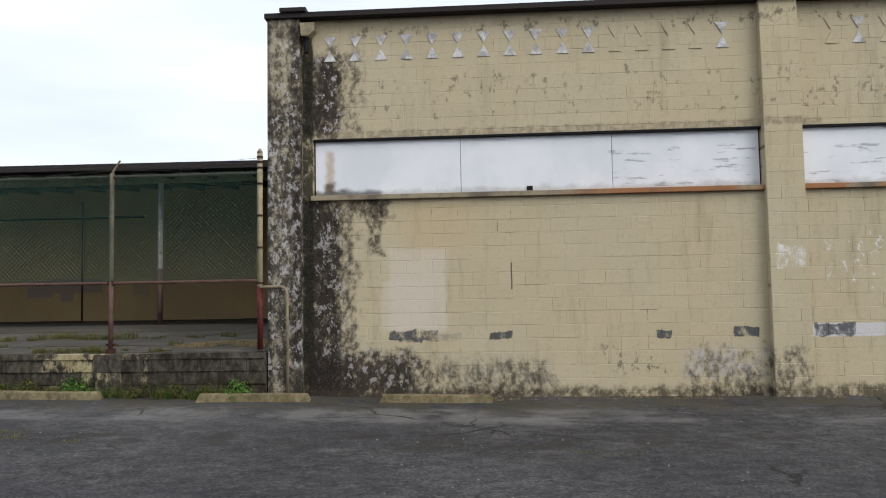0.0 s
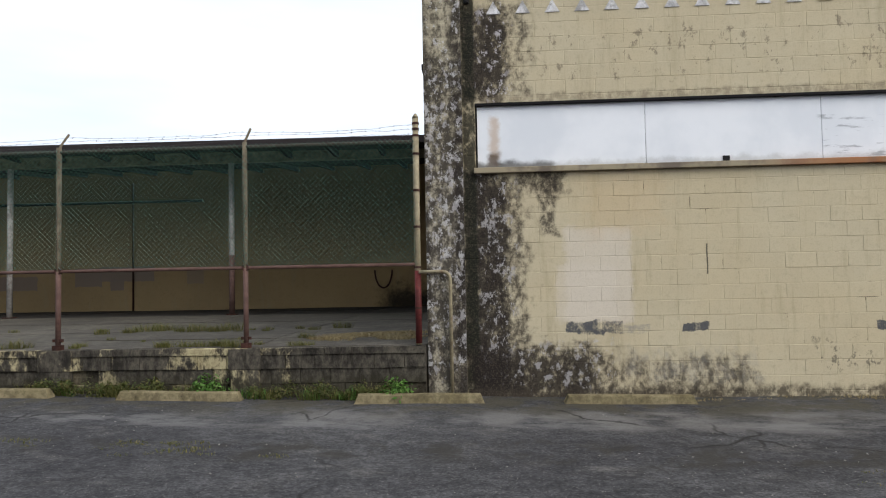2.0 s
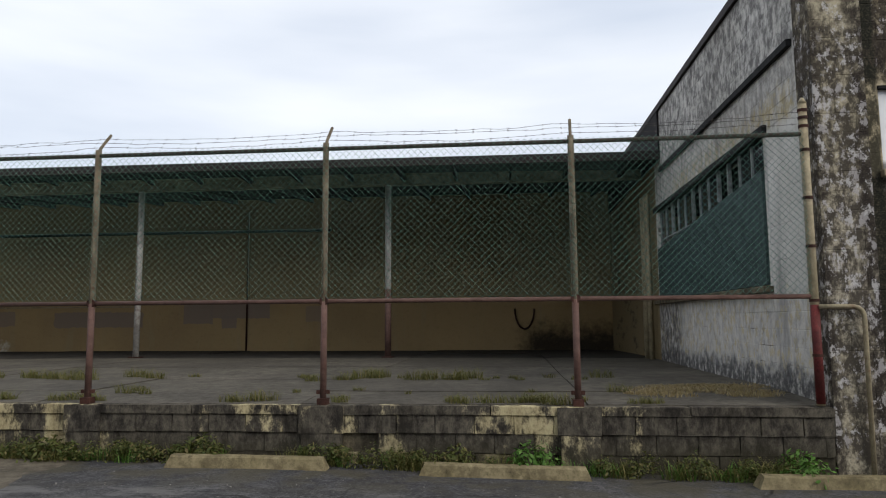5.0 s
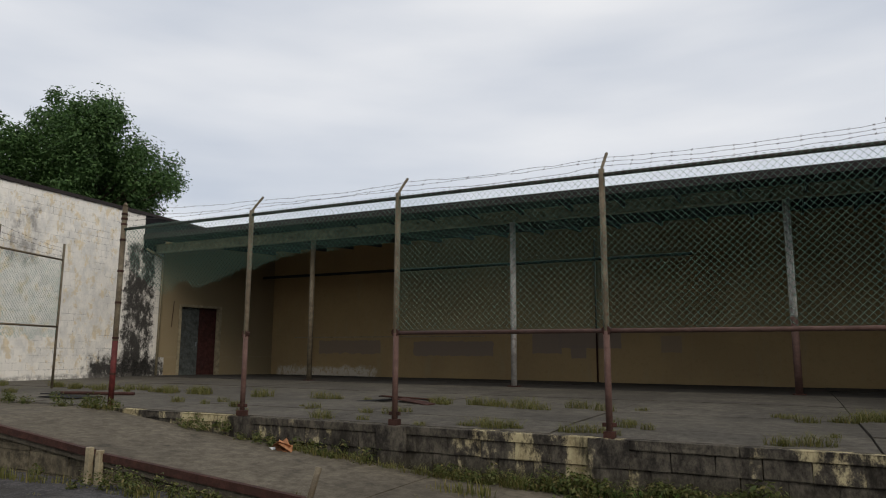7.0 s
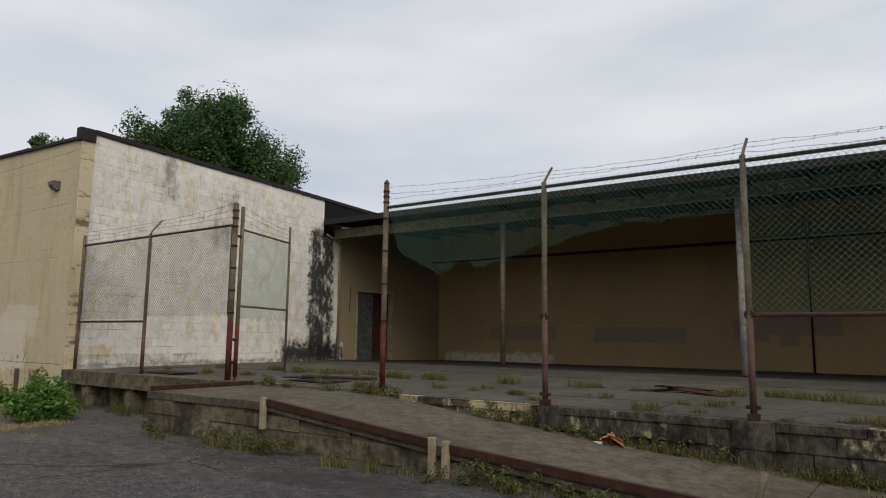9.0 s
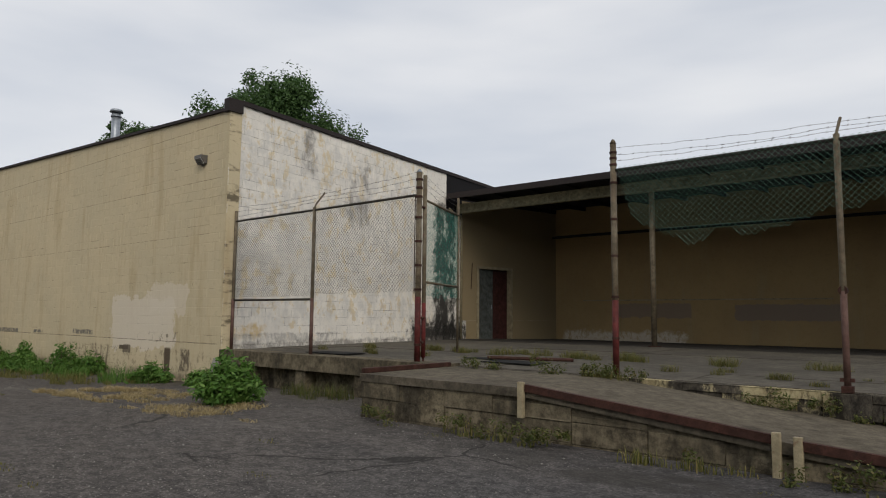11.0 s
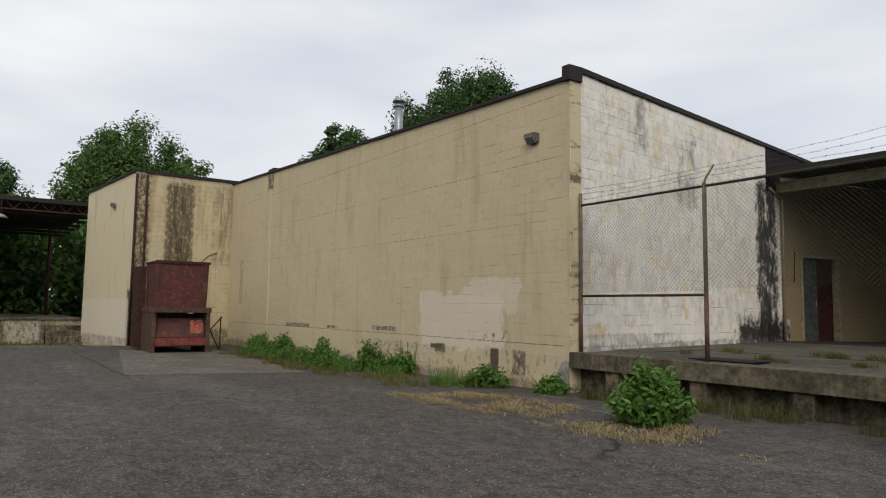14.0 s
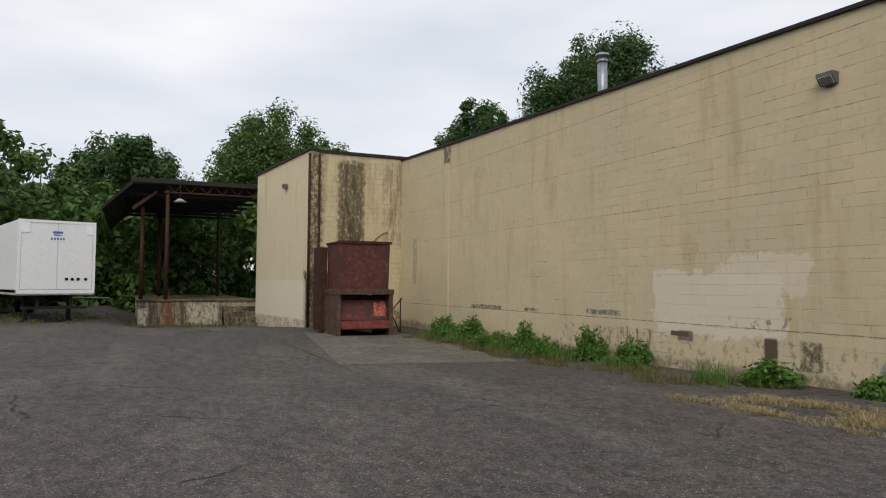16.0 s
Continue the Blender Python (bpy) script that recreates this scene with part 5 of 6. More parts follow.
for x in POSTS:
    lean_x = rngf.uniform(-0.015, 0.015)
    post = under(part("post", tube((x, FENCE_Y, DECK - 0.05), (x + lean_x, FENCE_Y, 3.55), 0.034, 12), M_post, None, smooth=True), fence)
    under(part("lower_sleeve", tube((x, FENCE_Y, DECK - 0.04), (x + lean_x * 0.4, FENCE_Y, 1.80), 0.0355, 12), M_sleeve, None, "rusty red lower part of the post", smooth=True), post)
    under(part("foot_clamp", boxes((x - 0.055, FENCE_Y - 0.055, DECK - 0.04, x + 0.055, FENCE_Y + 0.055, DECK + 0.035), (x - 0.07, FENCE_Y - 0.02, DECK + 0.08, x + 0.07, FENCE_Y + 0.02, DECK + 0.12)), M_rust, None), post)
    under(part("barb_arm", pipe_run([(x + lean_x, FENCE_Y, 3.5), (x + lean_x, FENCE_Y + 0.02, 3.57), (x + lean_x + 0.015, FENCE_Y + 0.20, 3.78)], 0.017, 4, 0.05), M_post, None), post)
    under(part("rail_clamp", tube((x, FENCE_Y - 0.03, 1.805), (x, FENCE_Y + 0.03, 1.805), 0.05, 10), M_rust, None), post)
for x, top, mat in ((-3.62, 3.81, M_tanpipe), (-19.01, 3.86, M_post)):
    post = under(part("end_post", tube((x, FENCE_Y, DECK - 0.02), (x, FENCE_Y, top), 0.042, 12), mat, None, smooth=True), fence)
    under(part("lower_sleeve", tube((x, FENCE_Y, DECK), (x, FENCE_Y, 1.72), 0.0435, 12), M_redpaint, None, "dark red lower part of the post", smooth=True), post)
    under(part("cap", tube((x, FENCE_Y, top), (x, FENCE_Y, top + 0.06), 0.048, 12, 0.015), mat, None, smooth=True), post)
    for z in (1.2, 1.75, 2.3, 2.8, 3.3, 3.55, 3.64, 3.72):
        under(part("band", tube((x, FENCE_Y, z), (x, FENCE_Y, z + 0.03), 0.05, 12), M_rust, None), post)
under(part("top_rail", tube((-3.62, FENCE_Y, 3.485), (-19.01, FENCE_Y, 3.485), 0.024, 10), M_toprail, None, smooth=True), fence)
under(part("mid_rail", tube((-3.62, FENCE_Y, 1.805), (-13.95, FENCE_Y, 1.80), 0.024, 10), M_sleeve, None, "rusty middle rail", smooth=True), fence)


def torn(x, z):
    """The ragged lower edge of the torn cloth between the last three posts."""
    if x > -13.9:
        return True
    low = float(np.interp(x, (-18.9, -18.75, -18.0, -17.7, -17.3, -16.4, -15.4, -13.95), (3.3, 2.80, 2.40, 2.58, 2.44, 2.68, 2.86, 2.92)))
    return z > low + 0.10 * noise.noise(Vector((x * 3.0, 0, 7))) and x > -18.72 - 0.25 * (z - 2.5)


for xa, xb in ((-6.0, -3.66), (-8.68, -6.0), (-11.33, -8.68), (-13.91, -11.33), (-16.33, -13.91), (-18.99, -16.33)):
    under(wire_mesh("mesh_panel", M_mesh, xa, xb, FENCE_Y - 0.03, 1.83, 3.545, torn), fence)
for k in range(3):
    yy, zz = FENCE_Y + 0.06 + 0.055 * k, 3.60 + 0.065 * k
    pts = [(-3.62, FENCE_Y, 3.60 + 0.06 * k)] + [(x, yy, zz) for x in POSTS] + [(-19.01, FENCE_Y, 3.62 + 0.09 * k)]
    under(part("barbed_wire", barbed(pts), M_wire, None), fence)

# ---- fence and gate beside the white wall ----
FY2 = 10.55
fence2 = tagged(empty("side_fence", (-25, FY2, DECK)), "short chain-link fence with barbed wire beside the wall", "fence")
for x, top in ((-27.79, 3.72), (-25.15, 3.55)):
    post = under(part("post", tube((x, FY2, DECK - 0.02), (x, FY2, top), 0.034, 12), M_post, None, smooth=True), fence2)
    under(part("lower_sleeve", tube((x, FY2, DECK), (x, FY2, 1.80), 0.0355, 12), M_sleeve, None, smooth=True), post)
    if top < 3.6:
        under(part("barb_arm", pipe_run([(x, FY2, 3.5), (x, FY2 + 0.02, 3.6), (x + 0.03, FY2 + 0.22, 3.86)], 0.017, 4, 0.05), M_post, None), post)
for px, py, top in ((-22.44, FY2, 3.88),):
    post = under(part("gate_post", tube((px, py, DECK - 0.02), (px, py, top), 0.05, 12), M_post, None, smooth=True), fence2)
    under(part("lower_sleeve", tube((px, py, DECK), (px, py, 1.8), 0.0515, 12), M_redpaint, None, "dark red lower part of the post", smooth=True), post)
    under(part("cap", tube((px, py, top), (px, py, top + 0.06), 0.055, 12, 0.015), M_steel, None, smooth=True), post)
    for z in (1.0, 1.9, 2.3, 2.7, 3.1, 3.45, 3.6, 3.74):
        under(part("band", tube((px, py, z), (px, py, z + 0.035), 0.06, 12), M_rust, None), post)
    under(part("tension_bar", tube((px - 0.07, py - 0.02, 1.85), (px - 0.07, py - 0.02, 3.5), 0.008, 6), M_rust, None), post)
under(part("top_rail", tube((-27.79, FY2, 3.49), (-22.42, FY2, 3.50), 0.022, 10), M_toprail, None, smooth=True), fence2)
under(part("mid_rail", tube((-27.79, FY2, 1.78), (-25.15, FY2, 1.78), 0.022, 10), M_toprail, None, smooth=True), fence2)
for xa, xb in ((-27.7, -25.15), (-25.15, -22.48)):
    under(wire_mesh("mesh_panel", M_meshgrey, xa, xb, FY2 - 0.03, 1.84, 3.54, None if xa < -26 else (lambda x, z: z > 1.86 + 0.05 * noise.noise(Vector((x * 6, 0, 2))))), fence2)
for k in range(3):
    pts = [(-27.79, FY2, 3.6 + 0.1 * k), (-25.14, FY2 + 0.08 + 0.065 * k, 3.68 + 0.085 * k), (-22.42, FY2, 3.66 + 0.12 * k)]
    under(part("barbed_wire", barbed(pts), M_wire, None), fence2)

gate = tagged(empty("chain_link_gate", (-22.35, 10.62, DECK)), "open chain-link gate leaf with teal mesh", "gate")
GM = pose(-22.46, 10.72, 0, 0, 0, 111)
GW = 1.85
for name, a, b, r, mat in (("hinge_stile", (0, 0, 0.80), (0, 0, 3.86), 0.036, M_post), ("free_stile", (GW, 0, 0.80), (GW, 0, 3.78), 0.024, M_post),
                           ("top_bar", (0, 0, 3.44), (GW, 0, 3.44), 0.021, M_post), ("middle_bar", (0, 0, 2.05), (GW, 0, 2.05), 0.021, M_post)):
    ob = part(name, tube(a, b, r, 12), mat, None, smooth=True)
    ob.matrix_world = GM
    under(ob, gate)
ob = part("lower_sleeve", tube((0, 0, 0.80), (0, 0, 1.7), 0.0375, 12), M_redpaint, None, smooth=True)
ob.matrix_world = GM
under(ob, gate)
for z in (1.05, 1.45, 3.3):
    ob = part("hinge", tube((-0.13, 0, z), (0.0, 0, z), 0.025, 8), M_rust, None)
    ob.matrix_world = GM
    under(ob, gate)
ob = part("foot", tube((0, 0, 0.72), (0.0, 0, 0.82), 0.02, 8), M_rust, None)
ob.matrix_world = GM
under(ob, gate)
under(wire_mesh("mesh_panel", M_teal, 0.05, GW - 0.02, 0.0, 1.72, 3.44, lambda x, z: z > 1.80 + 0.10 * noise.noise(Vector((x * 5, 0, 5))), r=0.0017, turn=GM), gate)
for k in range(3):
    ob = part("barbed_wire", barbed([(0, 0, 3.62 + 0.12 * k), (GW, 0, 3.52 + 0.08 * k)]), M_wire, None)
    ob.matrix_world = GM
    under(ob, gate)

# loose things on the platform
tagged(obj("loose_pipe", tube((-22.0, 11.9, DECK + 0.035), (-20.6, 12.4, DECK + 0.035), 0.03, 8), M_rust), "rusty loose pipe lying on the platform", "pipe")
for x, y, w, d in ((-21.2, 11.55, 0.5, 0.28), (-22.2, 12.0, 0.28, 0.2), (-25.2, 11.2, 0.55, 0.3)):
    e = tagged(obj("drain_hole", box(x - w, y - d, DECK + 0.003, x + w, y + d, DECK + 0.018, 0.006), M_tyre), "dark broken patch in the platform slab", "hole", group="broken slab patches")
plank = tagged(empty("debris_boards", (-15.6, 13.6, DECK)), "broken dark board lying on the platform", "debris")
for k, (a, rot) in enumerate((((-15.9, 13.5, DECK + 0.012), (3, -4, 20)), ((-15.5, 13.75, DECK + 0.05), (-6, 5, 55)), ((-15.2, 13.4, DECK + 0.03), (4, 3, -25)))):
    ob = part("board", box(-0.5, -0.09, 0, 0.5, 0.09, 0.02, 0.004), M_rust if k else M_dark, None)
    ob.matrix_world = pose(*a, *rot)
    under(ob, plank)

# ---- wheel stops ----
M_stop = worn("mossy_concrete_stop", (0.20, 0.165, 0.095), (0.14, 0.115, 0.06), (0.07, 0.06, 0.03), 3.0, 50, bump=0.5)


def wheel_stop(x0, x1, y, turn=0.0):
    mid = (x0 + x1) / 2
    half = (x1 - x0) / 2
    z = ground_at(mid, y)
    bm = prism([(-0.085, 0), (0.085, 0), (0.06, 0.105), (0.04, 0.12), (-0.04, 0.12), (-0.06, 0.105)], -half, half, "x")
    bmesh.ops.subdivide_edges(bm, edges=[e for e in bm.edges if e.calc_length() > 1.0], cuts=14)
    for v in bm.verts:
        if abs(abs(v.co.x) - half) < 0.001 and v.co.z > 0.05:
            v.co.x *= 1 - 0.05 / half
        v.co += Vector((0, 0.006, 0.006)) * noise.noise(v.co * 6 + Vector((mid, 0, 0)))
        v.co.z -= 0.01
    ob = tagged(obj("wheel_stop", bm, M_stop), "mossy worn concrete wheel stop on the asphalt", "wheel stop", group="parking wheel stops")
    ob.matrix_world = pose(mid, y, z, 0, math.degrees(math.atan2(-(ground_at(x1, y) - ground_at(x0, y)), x1 - x0)), turn)
    return ob


for x0, x1, y, a in ((-10.17, -8.52, 10.30, 2), (-7.6, -5.93, 10.32, 1), (-4.43, -2.75, 10.32, 4), (-1.73, -0.05, 10.42, 1)):
    wheel_stop(x0, x1, y, a)

# ---- compactor ----
comp = tagged(empty("trash_compactor", (-43.8, 7.0, -0.15)), "rust-red steel trash compactor against the wall", "compactor")
hop = prism([(6.36, 1.40), (8.04, 1.40), (8.09, 2.98), (6.32, 2.98)], -44.7, -43.2, "x")
bmesh.ops.bevel(hop, geom=hop.edges[:], offset=0.018, segments=2, affect="EDGES", profile=0.5)
hopper = under(part("hopper", hop, M_compactor, None), comp)
under(part("hopper_rim", boxes((-43.215, 6.29, 2.93, -43.14, 8.12, 3.02), (-44.74, 6.29, 2.93, -43.215, 6.36, 3.0), (-44.74, 8.05, 2.93, -43.215, 8.12, 3.0)), M_rust, None, "dark rusted rim"), hopper)
for y in (6.40, 7.98):
    under(part("stiffener", box(-43.215, y - 0.035, 1.42, -43.165, y + 0.035, 2.93, 0.006), M_compactor, None), hopper)
under(part("shelf", box(-44.75, 6.22, 1.25, -43.02, 8.18, 1.42, 0.012), M_shelf, None, "pale brown rusted beam"), comp)
for y0, y1 in ((6.24, 6.37), (8.03, 8.16)):
    under(part("side_cheek", box(-44.9, y0, -0.12, -43.06, y1, 1.25, 0.01), M_shelf, None), comp)
under(part("ram_door", prism([(-43.45, 1.06), (-43.39, 1.06), (-43.20, 0.42), (-43.26, 0.42)], 6.39, 8.01, "y"), M_compactor, None), comp)
under(part("charge_box", box(-45.0, 6.39, 0.2, -43.5, 8.01, 1.2, 0.01), M_dark, None), comp)
under(part("lip", prism([(-43.30, 0.42), (-43.05, 0.38), (-43.02, 0.14), (-43.08, 0.10), (-43.34, 0.30)], 6.38, 8.02, "y"), M_lip, None, "worn dull pink-red lip"), comp)
under(part("patch", prism([(-43.368, 0.98), (-43.364, 0.98), (-43.236, 0.545), (-43.24, 0.545)], 7.55, 7.97, "y"), M_patch, None, "chipped bright red patch"), comp)
under(part("body", box(-46.6, 6.5, 0.0, -45.0, 7.9, 1.25, 0.02), M_dark, None), comp)
under(part("chute", box(-45.5, 6.05, 0.0, -44.65, 6.32, 2.86, 0.02), M_rust, None, "dark chute frame"), comp)
under(part("hydraulic_hose", pipe_run([(-43.9, 8.22, 0.3), (-43.7, 8.28, 0.9), (-44.2, 8.24, 1.3)], 0.02), M_tyre, None), comp)
for y in (6.30, 8.10):
    under(part("foot", box(-44.8, y - 0.06, ground_at(-44, 7) - 0.05, -43.2, y + 0.06, -0.1, 0.005), M_rust, None), comp)
brace = tagged(empty("brace_frame", (-43.6, 8.6, -0.1)), "rusty brace of thin steel bars beside the compactor", "frame")
for a, b in (((-44.2, 8.35, -0.15), (-44.2, 8.35, 1.0)), ((-44.2, 8.35, 0.9), (-44.3, 8.9, -0.15)), ((-44.3, 8.9, -0.15), (-44.3, 8.9, 1.1)), ((-44.2, 8.3, 0.4), (-44.3, 8.95, 1.1))):
    under(part("bar", tube(a, b, 0.025, 6), M_rust, None), brace)
# concrete apron
M_apron = worn("dusty_apron_concrete", (0.15, 0.135, 0.115), (0.11, 0.10, 0.086), (0.06, 0.055, 0.048), 0.9, 45, bump=0.5)
apron = structure("pavement_apron", bmesh.new(), M_apron, "pale concrete apron in front of the compactor", "pavement")
abm = bmesh.new()
def apron_at(u, v):
    x = -44.4 + 9.3 * u
    y = (5.5 - 1.45 * u) * (1 - v) + (8.8 - 0.5 * u) * v
    return x, y, ground_at(x, y) + 0.02


grid = [[abm.verts.new(apron_at(i / 16, j / 8)) for i in range(17)] for j in range(9)]
for j in range(len(grid) - 1):
    for i in range(len(grid[0]) - 1):
        abm.faces.new((grid[j][i], grid[j][i + 1], grid[j + 1][i + 1], grid[j + 1][i]))
ext = bmesh.ops.extrude_face_region(abm, geom=abm.faces[:])
for v in ext["geom"]:
    if isinstance(v, bmesh.types.BMVert):
        v.co.z -= 0.05
bmesh.ops.recalc_face_normals(abm, faces=abm.faces)
abm.to_mesh(apron.data)
abm.free()

# ---- far dock with its open roof ----
DX = -56.2
dock = tagged(empty("loading_dock", (DX, 2, -0.5)), "stained concrete far loading dock with steps", "dock", kind="structure")
under(part("dock_wall", chipped_block(-70, DX, -0.8, 0.72, 0.5, 5.9, rngp), M_dockwall, None, "white and rust stained concrete wall"), dock)
under(part("dock_top", box(-70, 0.42, 0.72, DX + 0.06, 6.0, 0.80, 0.01), M_concrete, None), dock)
for k in range(4):
    under(part("step", box(DX, 4.25, -0.8, DX + 1.2 - 0.28 * k, 5.75, -0.28 + 0.25 * k, 0.01), M_concrete, None), dock)
under(part("rail", tube((DX, -4.0, 0.95), (DX, -0.7, 0.9), 0.03, 8), M_galv, None), dock)
far_roof = tagged(empty("dock_canopy", (DX, 2, 0.8)), "dark steel shed roof over the far dock", "canopy", kind="structure")
under(part("roof", prism([(-1.15, 5.05), (0.1, 6.35), (6.2, 6.5), (6.2, 6.36), (0.15, 6.2), (-1.1, 4.95)], -70, DX + 0.1, "x"), M_dark, None), far_roof)
under(part("fascia", boxes((DX + 0.1, 0.1, 6.28, DX + 0.16, 6.2, 6.48)), M_flash, None), far_roof)
under(part("low_chord", boxes((DX - 0.05, 1.5, 5.85, DX + 0.03, 6.0, 5.92)), M_rust, None), far_roof)
for k in range(12):
    y0 = 1.6 + 0.36 * k
    under(part("web_bar", tube((DX, y0, 5.9 if k % 2 else 6.3), (DX, y0 + 0.36, 6.3 if k % 2 else 5.9), 0.022, 6), M_rust, None), far_roof)
for k in range(6):
    x = DX - 1.0 - 2.2 * k
    under(part("purlin", boxes((x, -0.3, 5.75, x + 0.08, 6.1, 5.9)), M_dark, None), far_roof)
for x, y, top in ((DX - 0.1, 1.68, 6.0), (DX - 1.0, 0.62, 5.2), (DX - 9, 1.68, 6.0), (DX - 9, 5.0, 6.0)):
    under(part("column", tube((x, y, 0.8), (x, y, top), 0.09, 10), M_rust, None, smooth=True), far_roof)
under(part("gutter_bracket", prism([(0.12, 5.15), (1.2, 6.0), (1.2, 5.85), (0.2, 5.0)], DX - 0.4, DX - 0.3, "x"), M_rust, None), far_roof)
pend = tagged(empty("pendant_lamp", (DX + 0.2, 2.2, 5.6)), "grey metal dish pendant lamp", "lamp")
under(part("shade", tube((DX + 0.2, 2.2, 5.42), (DX + 0.2, 2.2, 5.58), 0.30, 20, 0.1), M_galv, None, smooth=True), pend)
under(part("stem", tube((DX + 0.2, 2.2, 5.58), (DX + 0.2, 2.2, 6.3), 0.02, 8), M_rust, None), pend)

# ---- parked trailer ----
trailer = tagged(empty("box_trailer", (-50.7, -2.35, 0)), "white parked box trailer with a faded blue mark", "trailer")
TM = pose(-50.7, -2.35, 0, 0, 0, 17)


def tpart(name, bm, mat, label="", parent=None, smooth=False):
    ob = part(name, bm, mat, None, label, smooth)
    ob.matrix_world = TM
    return under(ob, parent or trailer)


tbody = tpart("body", box(-13.6, -1.29, 1.30, -0.02, 1.29, 3.88, 0.03), M_trailer)
tpart("rear_frame", boxes((-0.03, -1.3, 1.18, 0.03, 1.3, 1.32), (-0.03, -1.3, 3.80, 0.03, 1.3, 3.90), (-0.03, -1.3, 1.32, 0.03, -1.2, 3.8), (-0.03, 1.2, 1.32, 0.03, 1.3, 3.8)), M_trailer)
for y in (-0.6, 0.6):
    tpart("rear_door", box(-0.02, y - 0.59, 1.34, 0.015, y + 0.59, 3.79, 0.006), M_trailer)
for y0 in (-1.2, 0.92):
    tpart("corner_plate", box(0.016, y0, 3.42, 0.036, y0 + 0.28, 3.79, 0.004), M_panel, "grey corner plate")
tpart("sill_rail", box(-13.5, -1.28, 1.12, 0.0, 1.28, 1.2, 0.01), M_galv)
for y in (0.32, 0.52, 0.72, 0.98):
    tpart("tail_lamp", tube((0.012, y, 1.72), (0.03, y, 1.72), 0.06, 12), M_tyre, "small dark round lamp")
tpart("logo", boxes((0.017, -0.18, 3.42, 0.022, 0.16, 3.50), (0.017, -0.14, 3.34, 0.022, 0.12, 3.38)), M_blue, "faded blue mark")
for k in range(5):
    tpart("number_bar", boxes((0.017, -0.24 + 0.1 * k, 3.18, 0.021, -0.18 + 0.1 * k, 3.26)), M_blue, "small blue bars")
for y in (-1.0, 1.0):
    for x in (-10.6, -11.8):
        w = tpart("wheel", tube((x, y - 0.25, 0.55), (x, y + 0.25, 0.55), 0.5, 24), M_tyre, smooth=False)
        tpart("rim", tube((x, y - 0.26, 0.55), (x, y + 0.26, 0.55), 0.26, 16), M_galv, parent=w)
for y in (-0.7, 0.8):
    leg = tpart("landing_leg", box(-1.7, y - 0.07, 0.12, -1.56, y + 0.07, 1.15, 0.01), M_dark)
    tpart("leg_foot", box(-1.8, y - 0.14, 0.06, -1.46, y + 0.14, 0.13, 0.01), M_dark, parent=leg)
tpart("under_frame", boxes((-12.8, -0.5, 0.85, -0.4, -0.3, 1.12), (-12.8, 0.3, 0.85, -0.4, 0.5, 1.12), (-0.3, -1.1, 0.6, -0.22, 1.1, 0.7), (-0.3, -0.6, 0.7, -0.22, -0.5, 1.12), (-0.3, 0.5, 0.7, -0.22, 0.6, 1.12)), M_dark)

# ---- plants ----
def blades(name, spots, mat, height, spread, count, label, seed, width=0.006, flop=0.5):
    """Grass: curved three-point blades round each spot (x, y, z, size)."""
    rng = random.Random(seed)
    verts, faces = [], []
    for x, y, z, s in spots:
        for _ in range(max(4, int(count * s))):
            a, d = rng.uniform(0, 6.28), spread * s * math.sqrt(rng.random())
            px, py = x + d * math.cos(a) * 1.6, y + d * math.sin(a) * 0.7
            h = height * s * rng.uniform(0.35, 1.1)
            b = rng.uniform(0, 6.28)
            bend = h * flop * rng.uniform(0.2, 1.2)
            w = width * rng.uniform(0.7, 1.5)
            sx, sy = -math.sin(b) * w, math.cos(b) * w
            k = len(verts)
            verts += [(px - sx, py - sy, z - 0.02), (px + sx, py + sy, z - 0.02),
                      (px + bend * 0.35 * math.cos(b) + sx * 0.8, py + bend * 0.35 * math.sin(b) + sy * 0.8, z + h * 0.6),
                      (px + bend * 0.35 * math.cos(b) - sx * 0.8, py + bend * 0.35 * math.sin(b) - sy * 0.8, z + h * 0.6),
                      (px + bend * math.cos(b), py + bend * math.sin(b), z + h)]
            faces += [(k, k + 1, k + 2, k + 3), (k + 3, k + 2, k + 4)]
    me = bpy.data.meshes.new(name)
    me.from_pydata(verts, [], faces)
    me.materials.append(mat)
    return tagged(new(name, me), label, "grass", kind="stuff")


def leaf_quads(verts, faces, centre, radius, count, size, rng, up=0.35, squash=(1, 1, 1)):
    """Small pointed leaves scattered through the outer part of a clump."""
    for _ in range(count):
        v = Vector((rng.gauss(0, 1), rng.gauss(0, 1), rng.gauss(0, 1))).normalized()
        r = radius * (0.35 + 0.75 * rng.random())
        p = Vector(centre) + Vector((v.x * r * squash[0], v.y * r * squash[1], v.z * r * squash[2]))
        n = (v + Vector((rng.uniform(-1, 1), rng.uniform(-1, 1), rng.uniform(-0.6, 1) + up))).normalized()
        t = n.orthogonal().normalized()
        t = Matrix.Rotation(rng.uniform(0, 6.28), 3, n) @ t
        b = n.cross(t)
        s = size * rng.uniform(0.6, 1.35)
        k = len(verts)
        verts += [tuple(p - t * s), tuple(p + b * s * 0.45), tuple(p + t * s), tuple(p - b * s * 0.45)]
        faces.append((k, k + 1, k + 2, k + 3))


def leafy(name, clumps, mat, size, per, seed, squash=(1, 1, 1)):
    rng = random.Random(seed)
    verts, faces = [], []
    for c, r in clumps:
        leaf_quads(verts, faces, c, r, per, size, rng, squash=squash)
    me = bpy.data.meshes.new(name)
    me.from_pydata(verts, [], faces)
    me.materials.append(mat)
    return new(name, me)


